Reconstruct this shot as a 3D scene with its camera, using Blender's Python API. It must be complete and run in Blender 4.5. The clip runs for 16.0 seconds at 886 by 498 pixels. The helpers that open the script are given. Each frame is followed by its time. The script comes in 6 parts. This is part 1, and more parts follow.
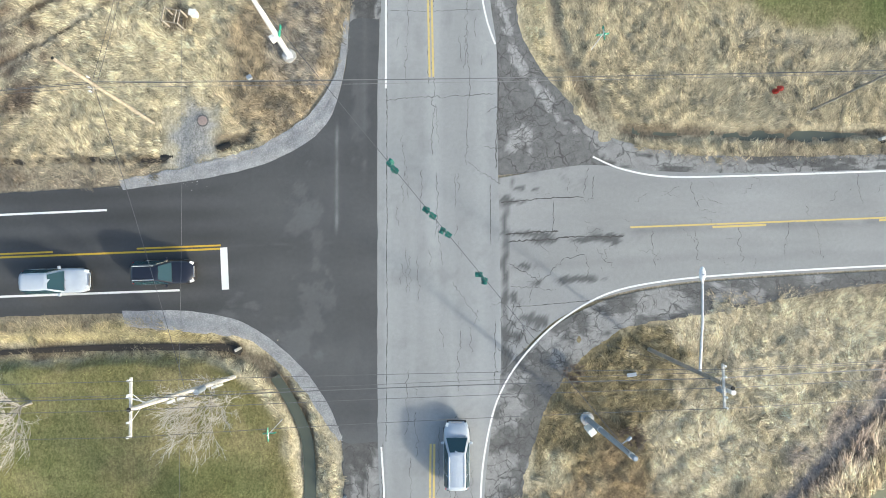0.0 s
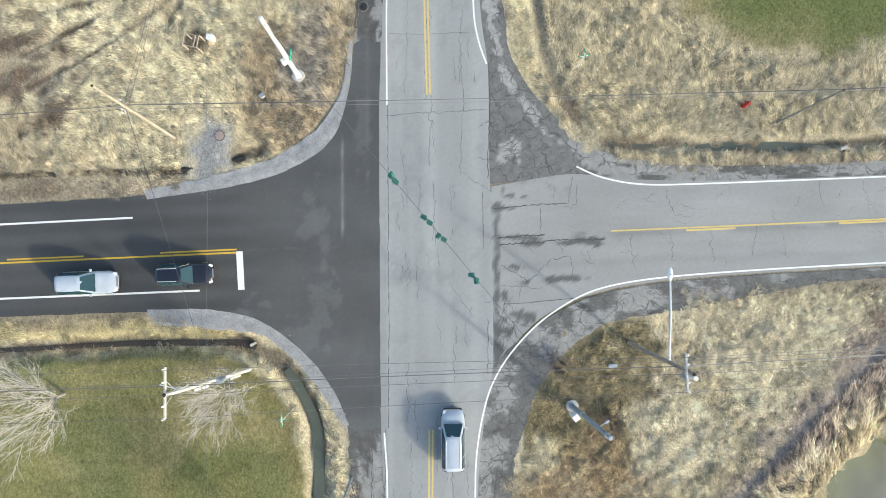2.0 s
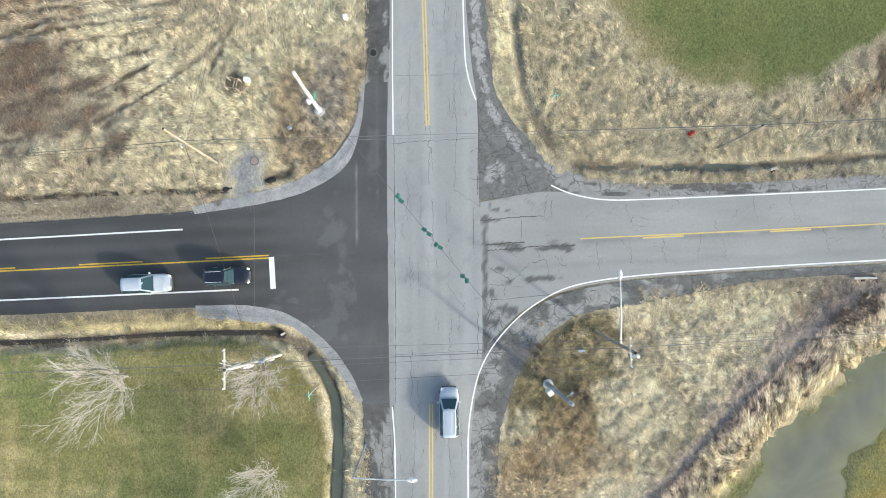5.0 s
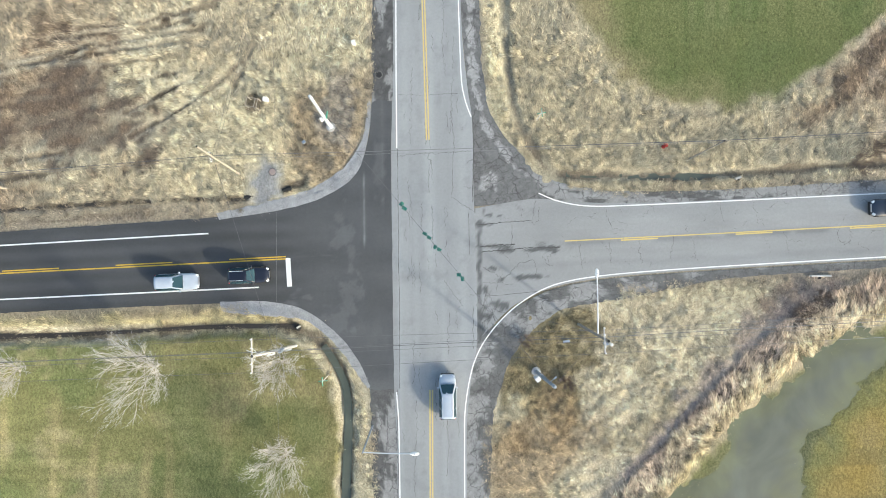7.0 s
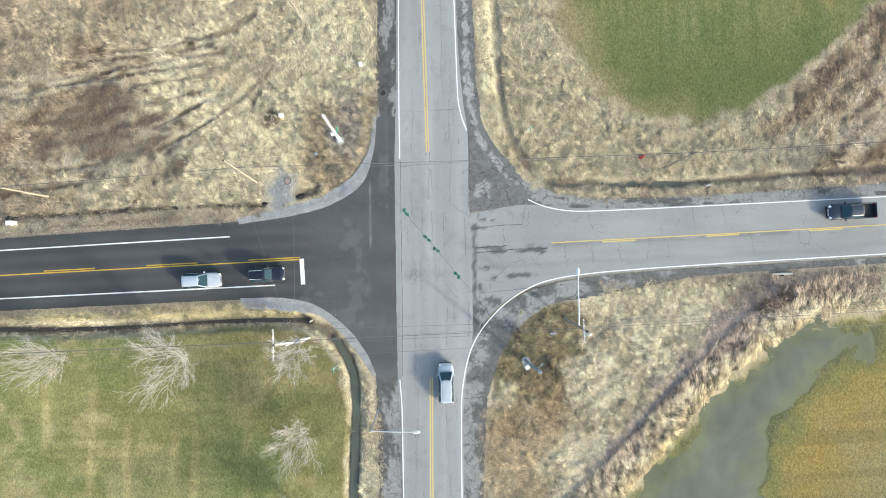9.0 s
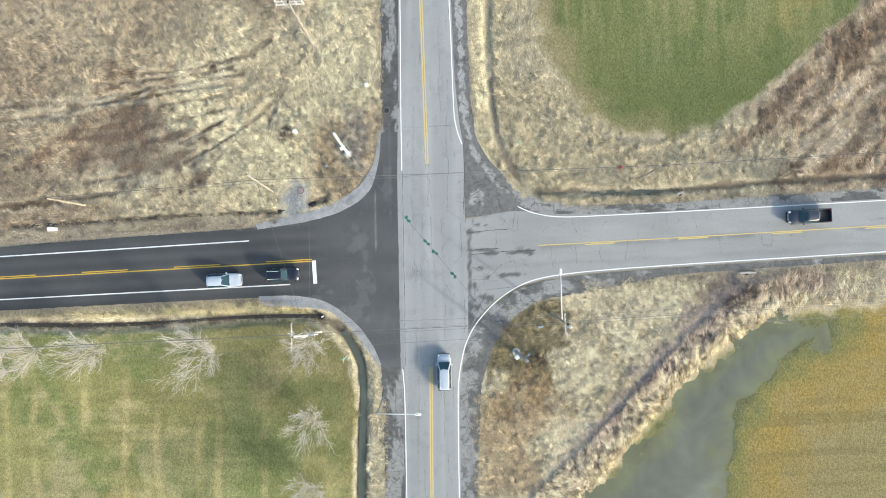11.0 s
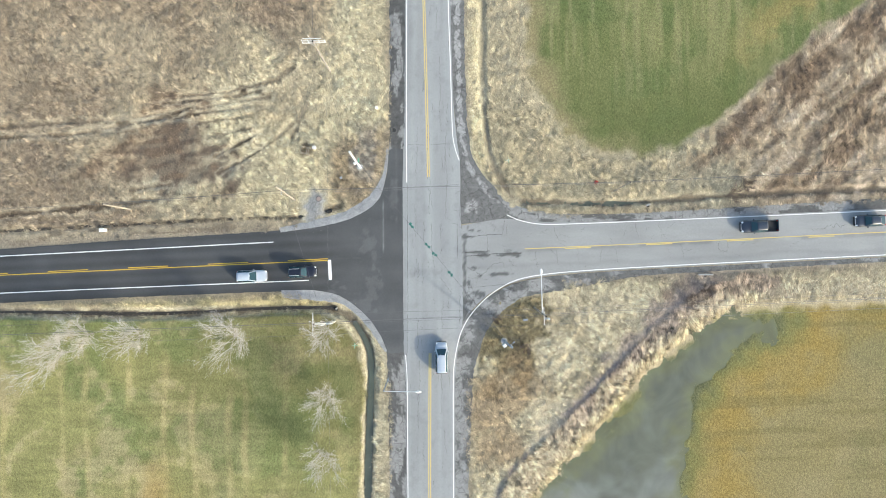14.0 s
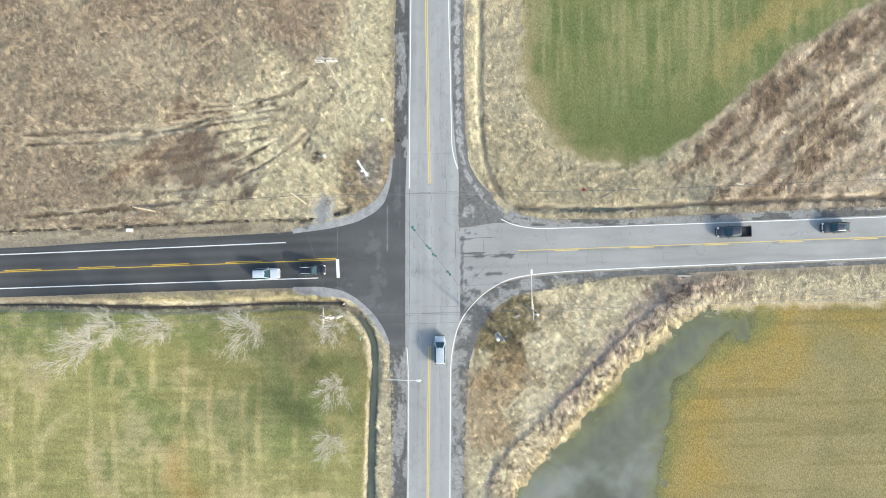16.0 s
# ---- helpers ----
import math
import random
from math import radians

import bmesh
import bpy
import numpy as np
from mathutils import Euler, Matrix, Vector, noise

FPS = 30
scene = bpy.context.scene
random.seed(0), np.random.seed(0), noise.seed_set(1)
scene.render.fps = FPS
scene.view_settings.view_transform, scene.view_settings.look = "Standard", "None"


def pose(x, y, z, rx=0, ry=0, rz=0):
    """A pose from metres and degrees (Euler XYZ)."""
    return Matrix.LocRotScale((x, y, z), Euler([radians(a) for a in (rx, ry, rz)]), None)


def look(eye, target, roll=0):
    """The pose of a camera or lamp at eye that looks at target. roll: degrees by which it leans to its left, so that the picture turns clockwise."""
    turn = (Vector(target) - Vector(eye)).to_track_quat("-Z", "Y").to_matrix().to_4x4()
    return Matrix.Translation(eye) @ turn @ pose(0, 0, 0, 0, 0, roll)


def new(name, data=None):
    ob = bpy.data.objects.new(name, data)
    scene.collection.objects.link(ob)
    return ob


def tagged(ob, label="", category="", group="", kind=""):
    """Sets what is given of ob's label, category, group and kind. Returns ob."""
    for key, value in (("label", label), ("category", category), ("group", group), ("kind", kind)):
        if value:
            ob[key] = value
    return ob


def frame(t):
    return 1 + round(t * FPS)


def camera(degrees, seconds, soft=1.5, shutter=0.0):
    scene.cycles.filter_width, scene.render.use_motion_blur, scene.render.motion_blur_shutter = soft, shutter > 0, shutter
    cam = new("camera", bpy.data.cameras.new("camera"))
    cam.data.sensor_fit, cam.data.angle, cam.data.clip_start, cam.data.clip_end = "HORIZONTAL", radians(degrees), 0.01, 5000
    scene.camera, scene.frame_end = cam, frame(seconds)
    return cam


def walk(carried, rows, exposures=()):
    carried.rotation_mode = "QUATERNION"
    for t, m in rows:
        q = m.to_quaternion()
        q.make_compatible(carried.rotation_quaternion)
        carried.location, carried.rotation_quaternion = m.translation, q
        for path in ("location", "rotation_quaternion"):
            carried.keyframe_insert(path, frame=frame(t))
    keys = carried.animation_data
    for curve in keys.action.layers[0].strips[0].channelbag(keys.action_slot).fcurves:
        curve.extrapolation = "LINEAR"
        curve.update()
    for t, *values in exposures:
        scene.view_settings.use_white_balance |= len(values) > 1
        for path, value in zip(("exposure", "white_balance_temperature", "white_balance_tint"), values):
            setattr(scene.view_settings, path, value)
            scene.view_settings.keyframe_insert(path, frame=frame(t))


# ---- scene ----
SCALE = 1.1  # metres to one unit of the plan below; the whole place is brought to true size at the end
cam = camera(84.0, 16.0, 0.92)
PATH = [  # seconds, place in metres, turn in degrees
    (0, 0.000, 0.000, 34.368, 0.744, -0.468, 0.000),
    (0.5, 0.079, 0.016, 35.072, 0.723, -0.451, -0.082),
    (1, 0.159, 0.056, 35.789, 0.714, -0.426, -0.157),
    (1.5, 0.225, 0.127, 36.637, 0.712, -0.399, -0.218),
    (2, 0.278, 0.205, 37.602, 0.684, -0.378, -0.290),
    (2.5, 0.312, 0.286, 38.775, 0.655, -0.357, -0.344),
    (3, 0.386, 0.363, 40.011, 0.631, -0.356, -0.379),
    (3.5, 0.446, 0.456, 41.332, 0.620, -0.354, -0.408),
    (4, 0.470, 0.549, 42.670, 0.613, -0.341, -0.446),
    (6.5, 0.708, 0.811, 49.125, 0.512, -0.191, -0.634),
    (7, 0.755, 0.836, 50.461, 0.520, -0.169, -0.648),
    (7.5, 0.807, 0.851, 51.865, 0.533, -0.148, -0.656),
    (8, 0.848, 0.870, 53.289, 0.543, -0.128, -0.679),
    (8.5, 0.893, 0.886, 54.617, 0.536, -0.113, -0.726),
    (9, 0.962, 0.925, 55.868, 0.517, -0.106, -0.780),
    (11.5, 1.250, 1.522, 63.628, 0.254, -0.075, -0.970),
    (12, 1.267, 1.599, 65.216, 0.241, -0.070, -0.874),
    (12.5, 1.289, 1.650, 66.782, 0.224, -0.064, -0.734),
    (13, 1.339, 1.705, 68.323, 0.220, -0.084, -0.612),
    (13.5, 1.382, 1.744, 69.872, 0.210, -0.091, -0.476),
    (14, 1.413, 1.775, 71.407, 0.194, -0.076, -0.315),
    (14.5, 1.457, 1.830, 72.947, 0.193, -0.061, -0.162),
    (15, 1.515, 1.873, 74.503, 0.186, -0.053, -0.020),
    (15.5, 1.564, 1.921, 76.032, 0.184, -0.048, 0.092),
    (16, 1.590, 1.963, 77.540, 0.179, -0.034, 0.177),
]
walk(cam, [(row[0], pose(*[SCALE * v for v in row[1:4]], *row[4:])) for row in PATH], [(0, 1.05, 6420, 3), (4, 1.05, 6420, 3), (9, 1.13, 6420, 3), (13, 1.14, 6420, 3), (16, 1.24, 6420, 3)])

# ---- light: hazy low winter sun under a bright sky ----
SUN_WAY = Vector((0.787, -0.617, 0.0)).normalized()
SUN_UP = radians(21.0)
world = bpy.data.worlds.new("sky")
scene.world = world
world.use_nodes = True
wn, wl = world.node_tree.nodes, world.node_tree.links
wn.clear()
sky = wn.new("ShaderNodeTexSky")
sky.sky_type, sky.sun_disc = "NISHITA", False
sky.sun_elevation = SUN_UP
sky.sun_rotation = math.atan2(SUN_WAY.x, SUN_WAY.y)
sky.air_density, sky.dust_density, sky.ozone_density = 1.0, 3.0, 1.0
wb = wn.new("ShaderNodeBackground")
wb.inputs["Strength"].default_value = 0.15
wo = wn.new("ShaderNodeOutputWorld")
wl.new(sky.outputs[0], wb.inputs[0])
wl.new(wb.outputs[0], wo.inputs[0])
sun_data = bpy.data.lights.new("sun", "SUN")
sun_data.energy, sun_data.angle, sun_data.color = 1.6, radians(3.0), (1.0, 0.935, 0.84)
sun = new("sun", sun_data)
sun.matrix_world = look(SUN_WAY * 100 * math.cos(SUN_UP) + Vector((0, 0, 100 * math.sin(SUN_UP))), (0, 0, 0))


# ---- materials ----
class Mat:
    """A small builder of node materials."""
    def __init__(self, name, rough=0.9, metal=0.0, spec=0.3):
        self.m = bpy.data.materials.new(name)
        self.m.use_nodes = True
        self.t = self.m.node_tree
        self.n, self.l = self.t.nodes, self.t.links
        self.b = self.n["Principled BSDF"]
        self.b.inputs["Roughness"].default_value = rough
        self.b.inputs["Metallic"].default_value = metal
        self.b.inputs["Specular IOR Level"].default_value = spec
        self.co = self.n.new("ShaderNodeNewGeometry").outputs["Position"]

    def map(self, scale=(1, 1, 1), turn=0.0):
        mp = self.n.new("ShaderNodeMapping")
        mp.inputs["Scale"].default_value = scale
        mp.inputs["Rotation"].default_value = (0, 0, turn)
        self.l.new(self.co, mp.inputs["Vector"])
        return mp.outputs[0]

    def noise(self, scale, detail=4.0, rough=0.6, vec=None, distort=0.0):
        x = self.n.new("ShaderNodeTexNoise")
        x.inputs["Scale"].default_value, x.inputs["Detail"].default_value = scale, detail
        x.inputs["Roughness"].default_value, x.inputs["Distortion"].default_value = rough, distort
        self.l.new(vec or self.co, x.inputs["Vector"])
        return x.outputs["Fac"]

    def cells(self, scale, vec=None, feature="DISTANCE_TO_EDGE"):
        x = self.n.new("ShaderNodeTexVoronoi")
        x.feature = feature
        x.inputs["Scale"].default_value = scale
        self.l.new(vec or self.co, x.inputs["Vector"])
        return x.outputs["Distance"]

    def ramp(self, fac, *stops):
        r = self.n.new("ShaderNodeValToRGB")
        e = r.color_ramp.elements
        while len(e) < len(stops):
            e.new(0.5)
        for s, (p, c) in zip(e, stops):
            s.position = p
            s.color = (c, c, c, 1) if isinstance(c, (int, float)) else (*c, 1)
        self.l.new(fac, r.inputs[0])
        return r.outputs[0]

    def mix(self, a, b, fac, mode="MIX"):
        x = self.n.new("ShaderNodeMix")
        x.data_type, x.blend_type = "RGBA", mode
        for sock, v in ((x.inputs[0], fac), (x.inputs[6], a), (x.inputs[7], b)):
            if isinstance(v, (int, float)):
                sock.default_value = v if sock == x.inputs[0] else (v, v, v, 1)
            elif isinstance(v, tuple):
                sock.default_value = (*v, 1)
            else:
                self.l.new(v, sock)
        return x.outputs[2]

    def attr(self, name):
        a = self.n.new("ShaderNodeAttribute")
        a.attribute_name = name
        return a.outputs["Color"]

    def rand(self):
        return self.n.new("ShaderNodeObjectInfo").outputs["Random"]

    def color(self, c):
        if isinstance(c, tuple):
            self.b.inputs["Base Color"].default_value = (*c, 1)
        else:
            self.l.new(c, self.b.inputs["Base Color"])
        return self

    def bump(self, h, strength=0.5, dist=0.02):
        x = self.n.new("ShaderNodeBump")
        x.inputs["Strength"].default_value, x.inputs["Distance"].default_value = strength, dist
        self.l.new(h, x.inputs["Height"])
        self.l.new(x.outputs[0], self.b.inputs["Normal"])
        return self


def tar_mat(name, lo, hi, grain_scale=24, bump=0.35):
    """Asphalt: its tone comes with the surface, its grain and fine stains from here."""
    m = Mat(name, 0.92, spec=0.2)
    col = m.attr("zone")
    mid_n = m.noise(3.2, 6, 0.7)
    col = m.mix(col, m.ramp(mid_n, (0.3, lo), (0.7, hi)), 1.0, "MULTIPLY")
    grain = m.noise(grain_scale, 3, 0.75)
    col = m.mix(col, m.ramp(grain, (0.25, 0.84), (0.75, 1.14)), 1.0, "MULTIPLY")
    m.color(col).bump(grain, bump, 0.01)
    return m.m


M_TAR = tar_mat("weathered_asphalt", 0.93, 1.06)


def crumble():
    """Broken shoulder tar: plates parted by dark ragged cracks, close in some places and absent in others."""
    m = Mat("crumbling_asphalt", 0.93, spec=0.2)
    n = m.noise(1.6, 6, 0.72)
    col = m.mix(m.attr("zone"), m.ramp(n, (0.32, 0.80), (0.68, 1.17)), 1.0, "MULTIPLY")
    bent = m.n.new("ShaderNodeVectorMath")
    bent.operation = "MULTIPLY_ADD"
    wob = m.n.new("ShaderNodeTexNoise")
    wob.inputs["Scale"].default_value, wob.inputs["Detail"].default_value = 1.7, 4.0
    m.l.new(m.co, wob.inputs["Vector"])
    m.l.new(wob.outputs["Color"], bent.inputs[0])
    bent.inputs[1].default_value = (0.9, 0.9, 0.0)
    m.l.new(m.co, bent.inputs[2])
    big = m.ramp(m.cells(0.75, bent.outputs[0]), (0.0, 1.0), (0.045, 0.0))
    fine = m.ramp(m.cells(2.4, bent.outputs[0]), (0.0, 1.0), (0.07, 0.0))
    where = m.ramp(m.noise(0.45, 3, 0.6), (0.46, 0.0), (0.56, 1.0))
    cut = m.mix(m.mix(0.0, big, m.ramp(m.noise(0.8, 2, 0.5), (0.4, 0.1), (0.55, 0.85))), fine, m.mix(0.0, where, 0.6), "LIGHTEN")
    col = m.mix(col, (0.075, 0.072, 0.07), cut)
    grain = m.noise(14, 3, 0.75)
    col = m.mix(col, m.ramp(grain, (0.25, 0.8), (0.75, 1.18)), 1.0, "MULTIPLY")
    m.color(col).bump(grain, 0.6, 0.012)
    return m.m


M_CRUMBLE = crumble()


def gravel():
    m = Mat("grey_crushed_stone", 0.95, spec=0.2)
    v = m.cells(9.0, feature="F1")
    n = m.noise(1.1, 5, 0.6)
    col = m.mix((0.33, 0.332, 0.335), (0.48, 0.482, 0.49), m.ramp(n, (0.35, 0.0), (0.65, 1.0)))
    col = m.mix(col, m.ramp(v, (0.0, 1.13), (0.6, 0.78)), 1.0, "MULTIPLY")
    m.color(col).bump(v, 0.8, 0.04)
    return m.m


M_GRAVEL = gravel()


def paint(name, c, wear, under):
    m = Mat(name, 0.75, spec=0.3)
    n = m.noise(4.0, 7, 0.75)
    f = m.ramp(n, (max(0.0, wear - 0.06), 1.0), (wear + 0.06, 0.0))
    m.color(m.mix(c, under, f))
    return m.m


M_WHITE_NEW = paint("new_white_road_paint", (0.80, 0.80, 0.79), 0.28, (0.3, 0.3, 0.3))
M_WHITE_OLD = paint("worn_white_road_paint", (0.80, 0.80, 0.79), 0.36, (0.4, 0.4, 0.4))
M_YELLOW_NEW = paint("new_yellow_road_paint", (0.62, 0.42, 0.06), 0.28, (0.2, 0.17, 0.1))
M_YELLOW_OLD = paint("worn_yellow_road_paint", (0.66, 0.51, 0.19), 0.40, (0.40, 0.36, 0.26))


def plain(name, c, rough=0.6, metal=0.0, vary=0.12, scale=6.0, spec=0.4):
    m = Mat(name, rough, metal, spec)
    n = m.noise(scale, 5, 0.65)
    m.color(m.mix(c, m.ramp(n, (0.3, 1 - vary), (0.7, 1 + vary)), 1.0, "MULTIPLY"))
    return m.m


def ground_mat(name, f_scale, lo, hi, bump, dist):
    m = Mat(name, 0.97, spec=0.1)
    col = m.attr("zone")
    a = m.noise(f_scale, 6, 0.72)
    col = m.mix(col, m.ramp(a, (0.28, lo), (0.72, hi)), 1.0, "MULTIPLY")
    b = m.noise(3.0, 5, 0.72, m.map((1.4, 0.8, 1), 0.5), 0.6)
    col = m.mix(col, m.ramp(b, (0.34, (0.68, 0.68, 0.67)), (0.66, (1.28, 1.27, 1.26))), 1.0, "MULTIPLY")
    m.color(col).bump(m.mix(a, b, 0.45), bump, dist)
    return m.m


M_GROUND = ground_mat("turf_and_straw", 6.0, 0.58, 1.42, 1.0, 0.13)


def blade_mat():
    m = Mat("dry_grass_blade", 0.9, spec=0.15)
    col = m.attr("zone")
    m.color(col)
    return m.m


M_BLADE = blade_mat()


def water_mat(name, c, rough=0.12):
    m = Mat(name, rough, spec=0.5)
    n = m.noise(0.16, 4, 0.55, distort=0.6)
    m.color(m.mix(c or m.attr("zone"), m.ramp(n, (0.3, 0.75), (0.7, 1.2)), 1.0, "MULTIPLY"))
    m.bump(m.noise(2.0, 2, 0.5), 0.04, 0.02)
    return m.m


M_DITCH = water_mat("murky_ditch_water", (0.105, 0.115, 0.088))
M_POND = water_mat("shallow_flood_water", None, 0.2)
M_MUD = water_mat("dark_ditch_mud", (0.048, 0.038, 0.029), 0.5)
M_CRACK = plain("dark_crack_filler", (0.085, 0.083, 0.08), 0.9)
M_STAIN = plain("crumbled_joint_grit", (0.15, 0.145, 0.14), 0.95, vary=0.35, scale=9)
M_WOOD = plain("weathered_grey_pole_wood", (0.30, 0.27, 0.235), 0.9, vary=0.3)
M_WOODT = plain("tan_pole_wood", (0.37, 0.325, 0.265), 0.9, vary=0.3)
M_WOODW = plain("bleached_pole_wood", (0.60, 0.58, 0.55), 0.85, vary=0.2)
M_STEELW = plain("pale_galvanised_steel", (0.66, 0.68, 0.70), 0.55, 0.15, vary=0.12)
M_STEELG = plain("blue_grey_galvanised_steel", (0.32, 0.37, 0.43), 0.5, 0.3, vary=0.12)
M_WIRE = plain("grey_cable", (0.12, 0.12, 0.125), 0.6)
M_GREEN = plain("dark_green_signal_paint", (0.02, 0.165, 0.135), 0.5)
M_SIGN = plain("green_sign_sheeting", (0.04, 0.36, 0.24), 0.5)
M_WHITEP = plain("white_enamel", (0.78, 0.78, 0.76), 0.5)
M_BLACK = plain("black_rubber", (0.02, 0.02, 0.02), 0.8)
M_CONC = plain("pale_concrete", (0.45, 0.44, 0.42), 0.9, vary=0.25)


# ---- mesh helpers ----
def part(name, bm, material, parent=None, label=""):
    me = bpy.data.meshes.new(name)
    bm.to_mesh(me)
    bm.free()
    me.materials.append(material)
    ob = new(name, me)
    ob.parent = parent
    if label:
        ob["label"] = label
    return ob


def thing(name, x, y, z, label, category, group="", turn=0.0):
    ob = new(name)
    ob.matrix_world = pose(x, y, z, 0, 0, turn)
    return tagged(ob, label, category, group)


def box(bm, size, at=(0, 0, 0), turn=(0, 0, 0), bevel=0.0):
    m = pose(*at, *turn) @ Matrix.Diagonal((*size, 1))
    r = bmesh.ops.create_cube(bm, size=1.0, matrix=m)
    if bevel:
        ed = list({e for v in r["verts"] for e in v.link_edges})
        bmesh.ops.bevel(bm, geom=ed, offset=bevel, segments=2, affect="EDGES", profile=0.6)
    return bm


def rod(bm, a, b, ra, rb=None, seg=10):
    """A tapered rod from a to b."""
    a, b = Vector(a), Vector(b)
    rb = ra if rb is None else rb
    q = (b - a).to_track_quat("Z", "Y").to_matrix().to_4x4()
    bmesh.ops.create_cone(bm, cap_ends=True, segments=seg, radius1=ra, radius2=rb, depth=(b - a).length,
                          matrix=Matrix.Translation((a + b) / 2) @ q)
    return bm


def spline(pts, step=0.5):
    """A smooth line through a few control points, evenly sampled."""
    p = np.array(pts, float)
    p = np.vstack([2 * p[0] - p[1], p, 2 * p[-1] - p[-2]])
    out = []
    for i in range(1, len(p) - 2):
        a, b, c, d = p[i - 1], p[i], p[i + 1], p[i + 2]
        n = max(2, int(np.linalg.norm(c - b) / step))
        u = np.linspace(0, 1, n, endpoint=False)[:, None]
        t0 = (c - a) / 2
        t1 = (d - b) / 2
        lim = np.linalg.norm(c - b)
        t0 = t0 * min(1, lim / (np.linalg.norm(t0) + 1e-9))
        t1 = t1 * min(1, lim / (np.linalg.norm(t1) + 1e-9))
        out.append((2 * u**3 - 3 * u**2 + 1) * b + (u**3 - 2 * u**2 + u) * t0 + (-2 * u**3 + 3 * u**2) * c + (u**3 - u**2) * t1)
    out.append(p[-2][None])
    return np.vstack(out)


def resample(line, n):
    s = np.concatenate([[0], np.cumsum(np.linalg.norm(np.diff(line, axis=0), axis=1))])
    u = np.linspace(0, s[-1], n)
    return np.stack([np.interp(u, s, line[:, i]) for i in range(line.shape[1])], 1)


def flat_mesh(name, verts, faces, material):
    me = bpy.data.meshes.new(name)
    me.from_pydata([tuple(v) for v in verts], [], faces)
    me.materials.append(material)
    me.update()
    return new(name, me)


def band(name, left, right, z, material, cross=6, step=0.5, ragged=(0, 0), thick=0.06, tone=None):
    """A slab between two edge lines, with uneven edges where wanted and skirts that go down into the ground."""
    a, b = spline(left, step), spline(right, step)
    fine = 6000
    a, b = resample(a, fine), resample(b, fine)
    pick, last = [0], a[0]
    for i in range(1, fine - 1):
        near = abs(a[i, 0]) < 80 and abs(a[i, 1]) < 48
        if max(np.linalg.norm(a[i] - a[pick[-1]]), np.linalg.norm(b[i] - b[pick[-1]])) > (step if near else 8.0):
            pick.append(i)
    pick.append(fine - 1)
    a, b = a[pick], b[pick]
    n = len(a)
    for line, r in ((a, ragged[0]), (b, ragged[1])):
        if r:
            for i in range(n):
                x, y = line[i]
                d = noise.noise((x * 0.9, y * 0.9, 3.1)) + 0.6 * noise.noise((x * 2.7, y * 2.7, 7.7))
                line[i] = line[i] + r * d * (b[i] - a[i]) / (np.linalg.norm(b[i] - a[i]) + 1e-9)
    verts, faces = [], []
    k = cross + 3
    for i in range(n):
        verts.append((*a[i], z - thick))
        for j in range(cross + 1):
            u = j / cross
            verts.append((*(a[i] * (1 - u) + b[i] * u), z))
        verts.append((*b[i], z - thick))
    for i in range(n - 1):
        for j in range(k - 1):
            q = (i * k + j, i * k + j + 1, (i + 1) * k + j + 1, (i + 1) * k + j)
            faces.append(q)
    ob = flat_mesh(name, verts, faces, material)
    bm = bmesh.new()
    bm.from_mesh(ob.data)
    bmesh.ops.recalc_face_normals(bm, faces=bm.faces)
    if sum(f.normal.z for f in bm.faces) < 0:
        bmesh.ops.reverse_faces(bm, faces=bm.faces)
    bm.to_mesh(ob.data)
    bm.free()
    if tone:
        co = np.array([v.co[:2] for v in ob.data.vertices])
        color_points(ob.data, tone(co[:, 0], co[:, 1]))
    return ob


def stripe(name, pts, width, z, material, label="", parent=None, smooth=True):
    line = spline(pts, 0.6) if smooth else np.array(pts, float)
    d = np.gradient(line, axis=0)
    d /= np.linalg.norm(d, axis=1)[:, None]
    nrm = np.stack([-d[:, 1], d[:, 0]], 1) * width / 2
    n = len(line)
    v = [(*p, z) for p in line - nrm] + [(*p, z) for p in line + nrm]
    f = [(i, i + 1, n + i + 1, n + i) for i in range(n - 1)]
    ob = flat_mesh(name, v, f, material)
    return tagged(ob, label or "painted road marking line", "road marking", kind="structure")


# ---- the ground: one sheet with ditches, fields and verges ----
def vnoise(X, Y, scale, seed):
    """Smooth value noise, -1 to 1."""
    rng = np.random.RandomState(seed)
    tab = rng.rand(256, 256) * 2 - 1
    x, y = X / scale + 91.3, Y / scale + 57.7
    i, j = np.floor(x).astype(int), np.floor(y).astype(int)
    u, v = x - i, y - j
    u, v = u * u * (3 - 2 * u), v * v * (3 - 2 * v)
    a, b = tab[i % 256, j % 256], tab[(i + 1) % 256, j % 256]
    c, d = tab[i % 256, (j + 1) % 256], tab[(i + 1) % 256, (j + 1) % 256]
    return (a * (1 - u) + b * u) * (1 - v) + (c * (1 - u) + d * u) * v


def fbm(X, Y, scale, seed, octaves=4):
    return sum(vnoise(X, Y, scale / 2**k, seed + k) * 0.55**k for k in range(octaves))


def smooth(x, a, b):
    t = np.clip((x - a) / (b - a), 0, 1)
    return t * t * (3 - 2 * t)


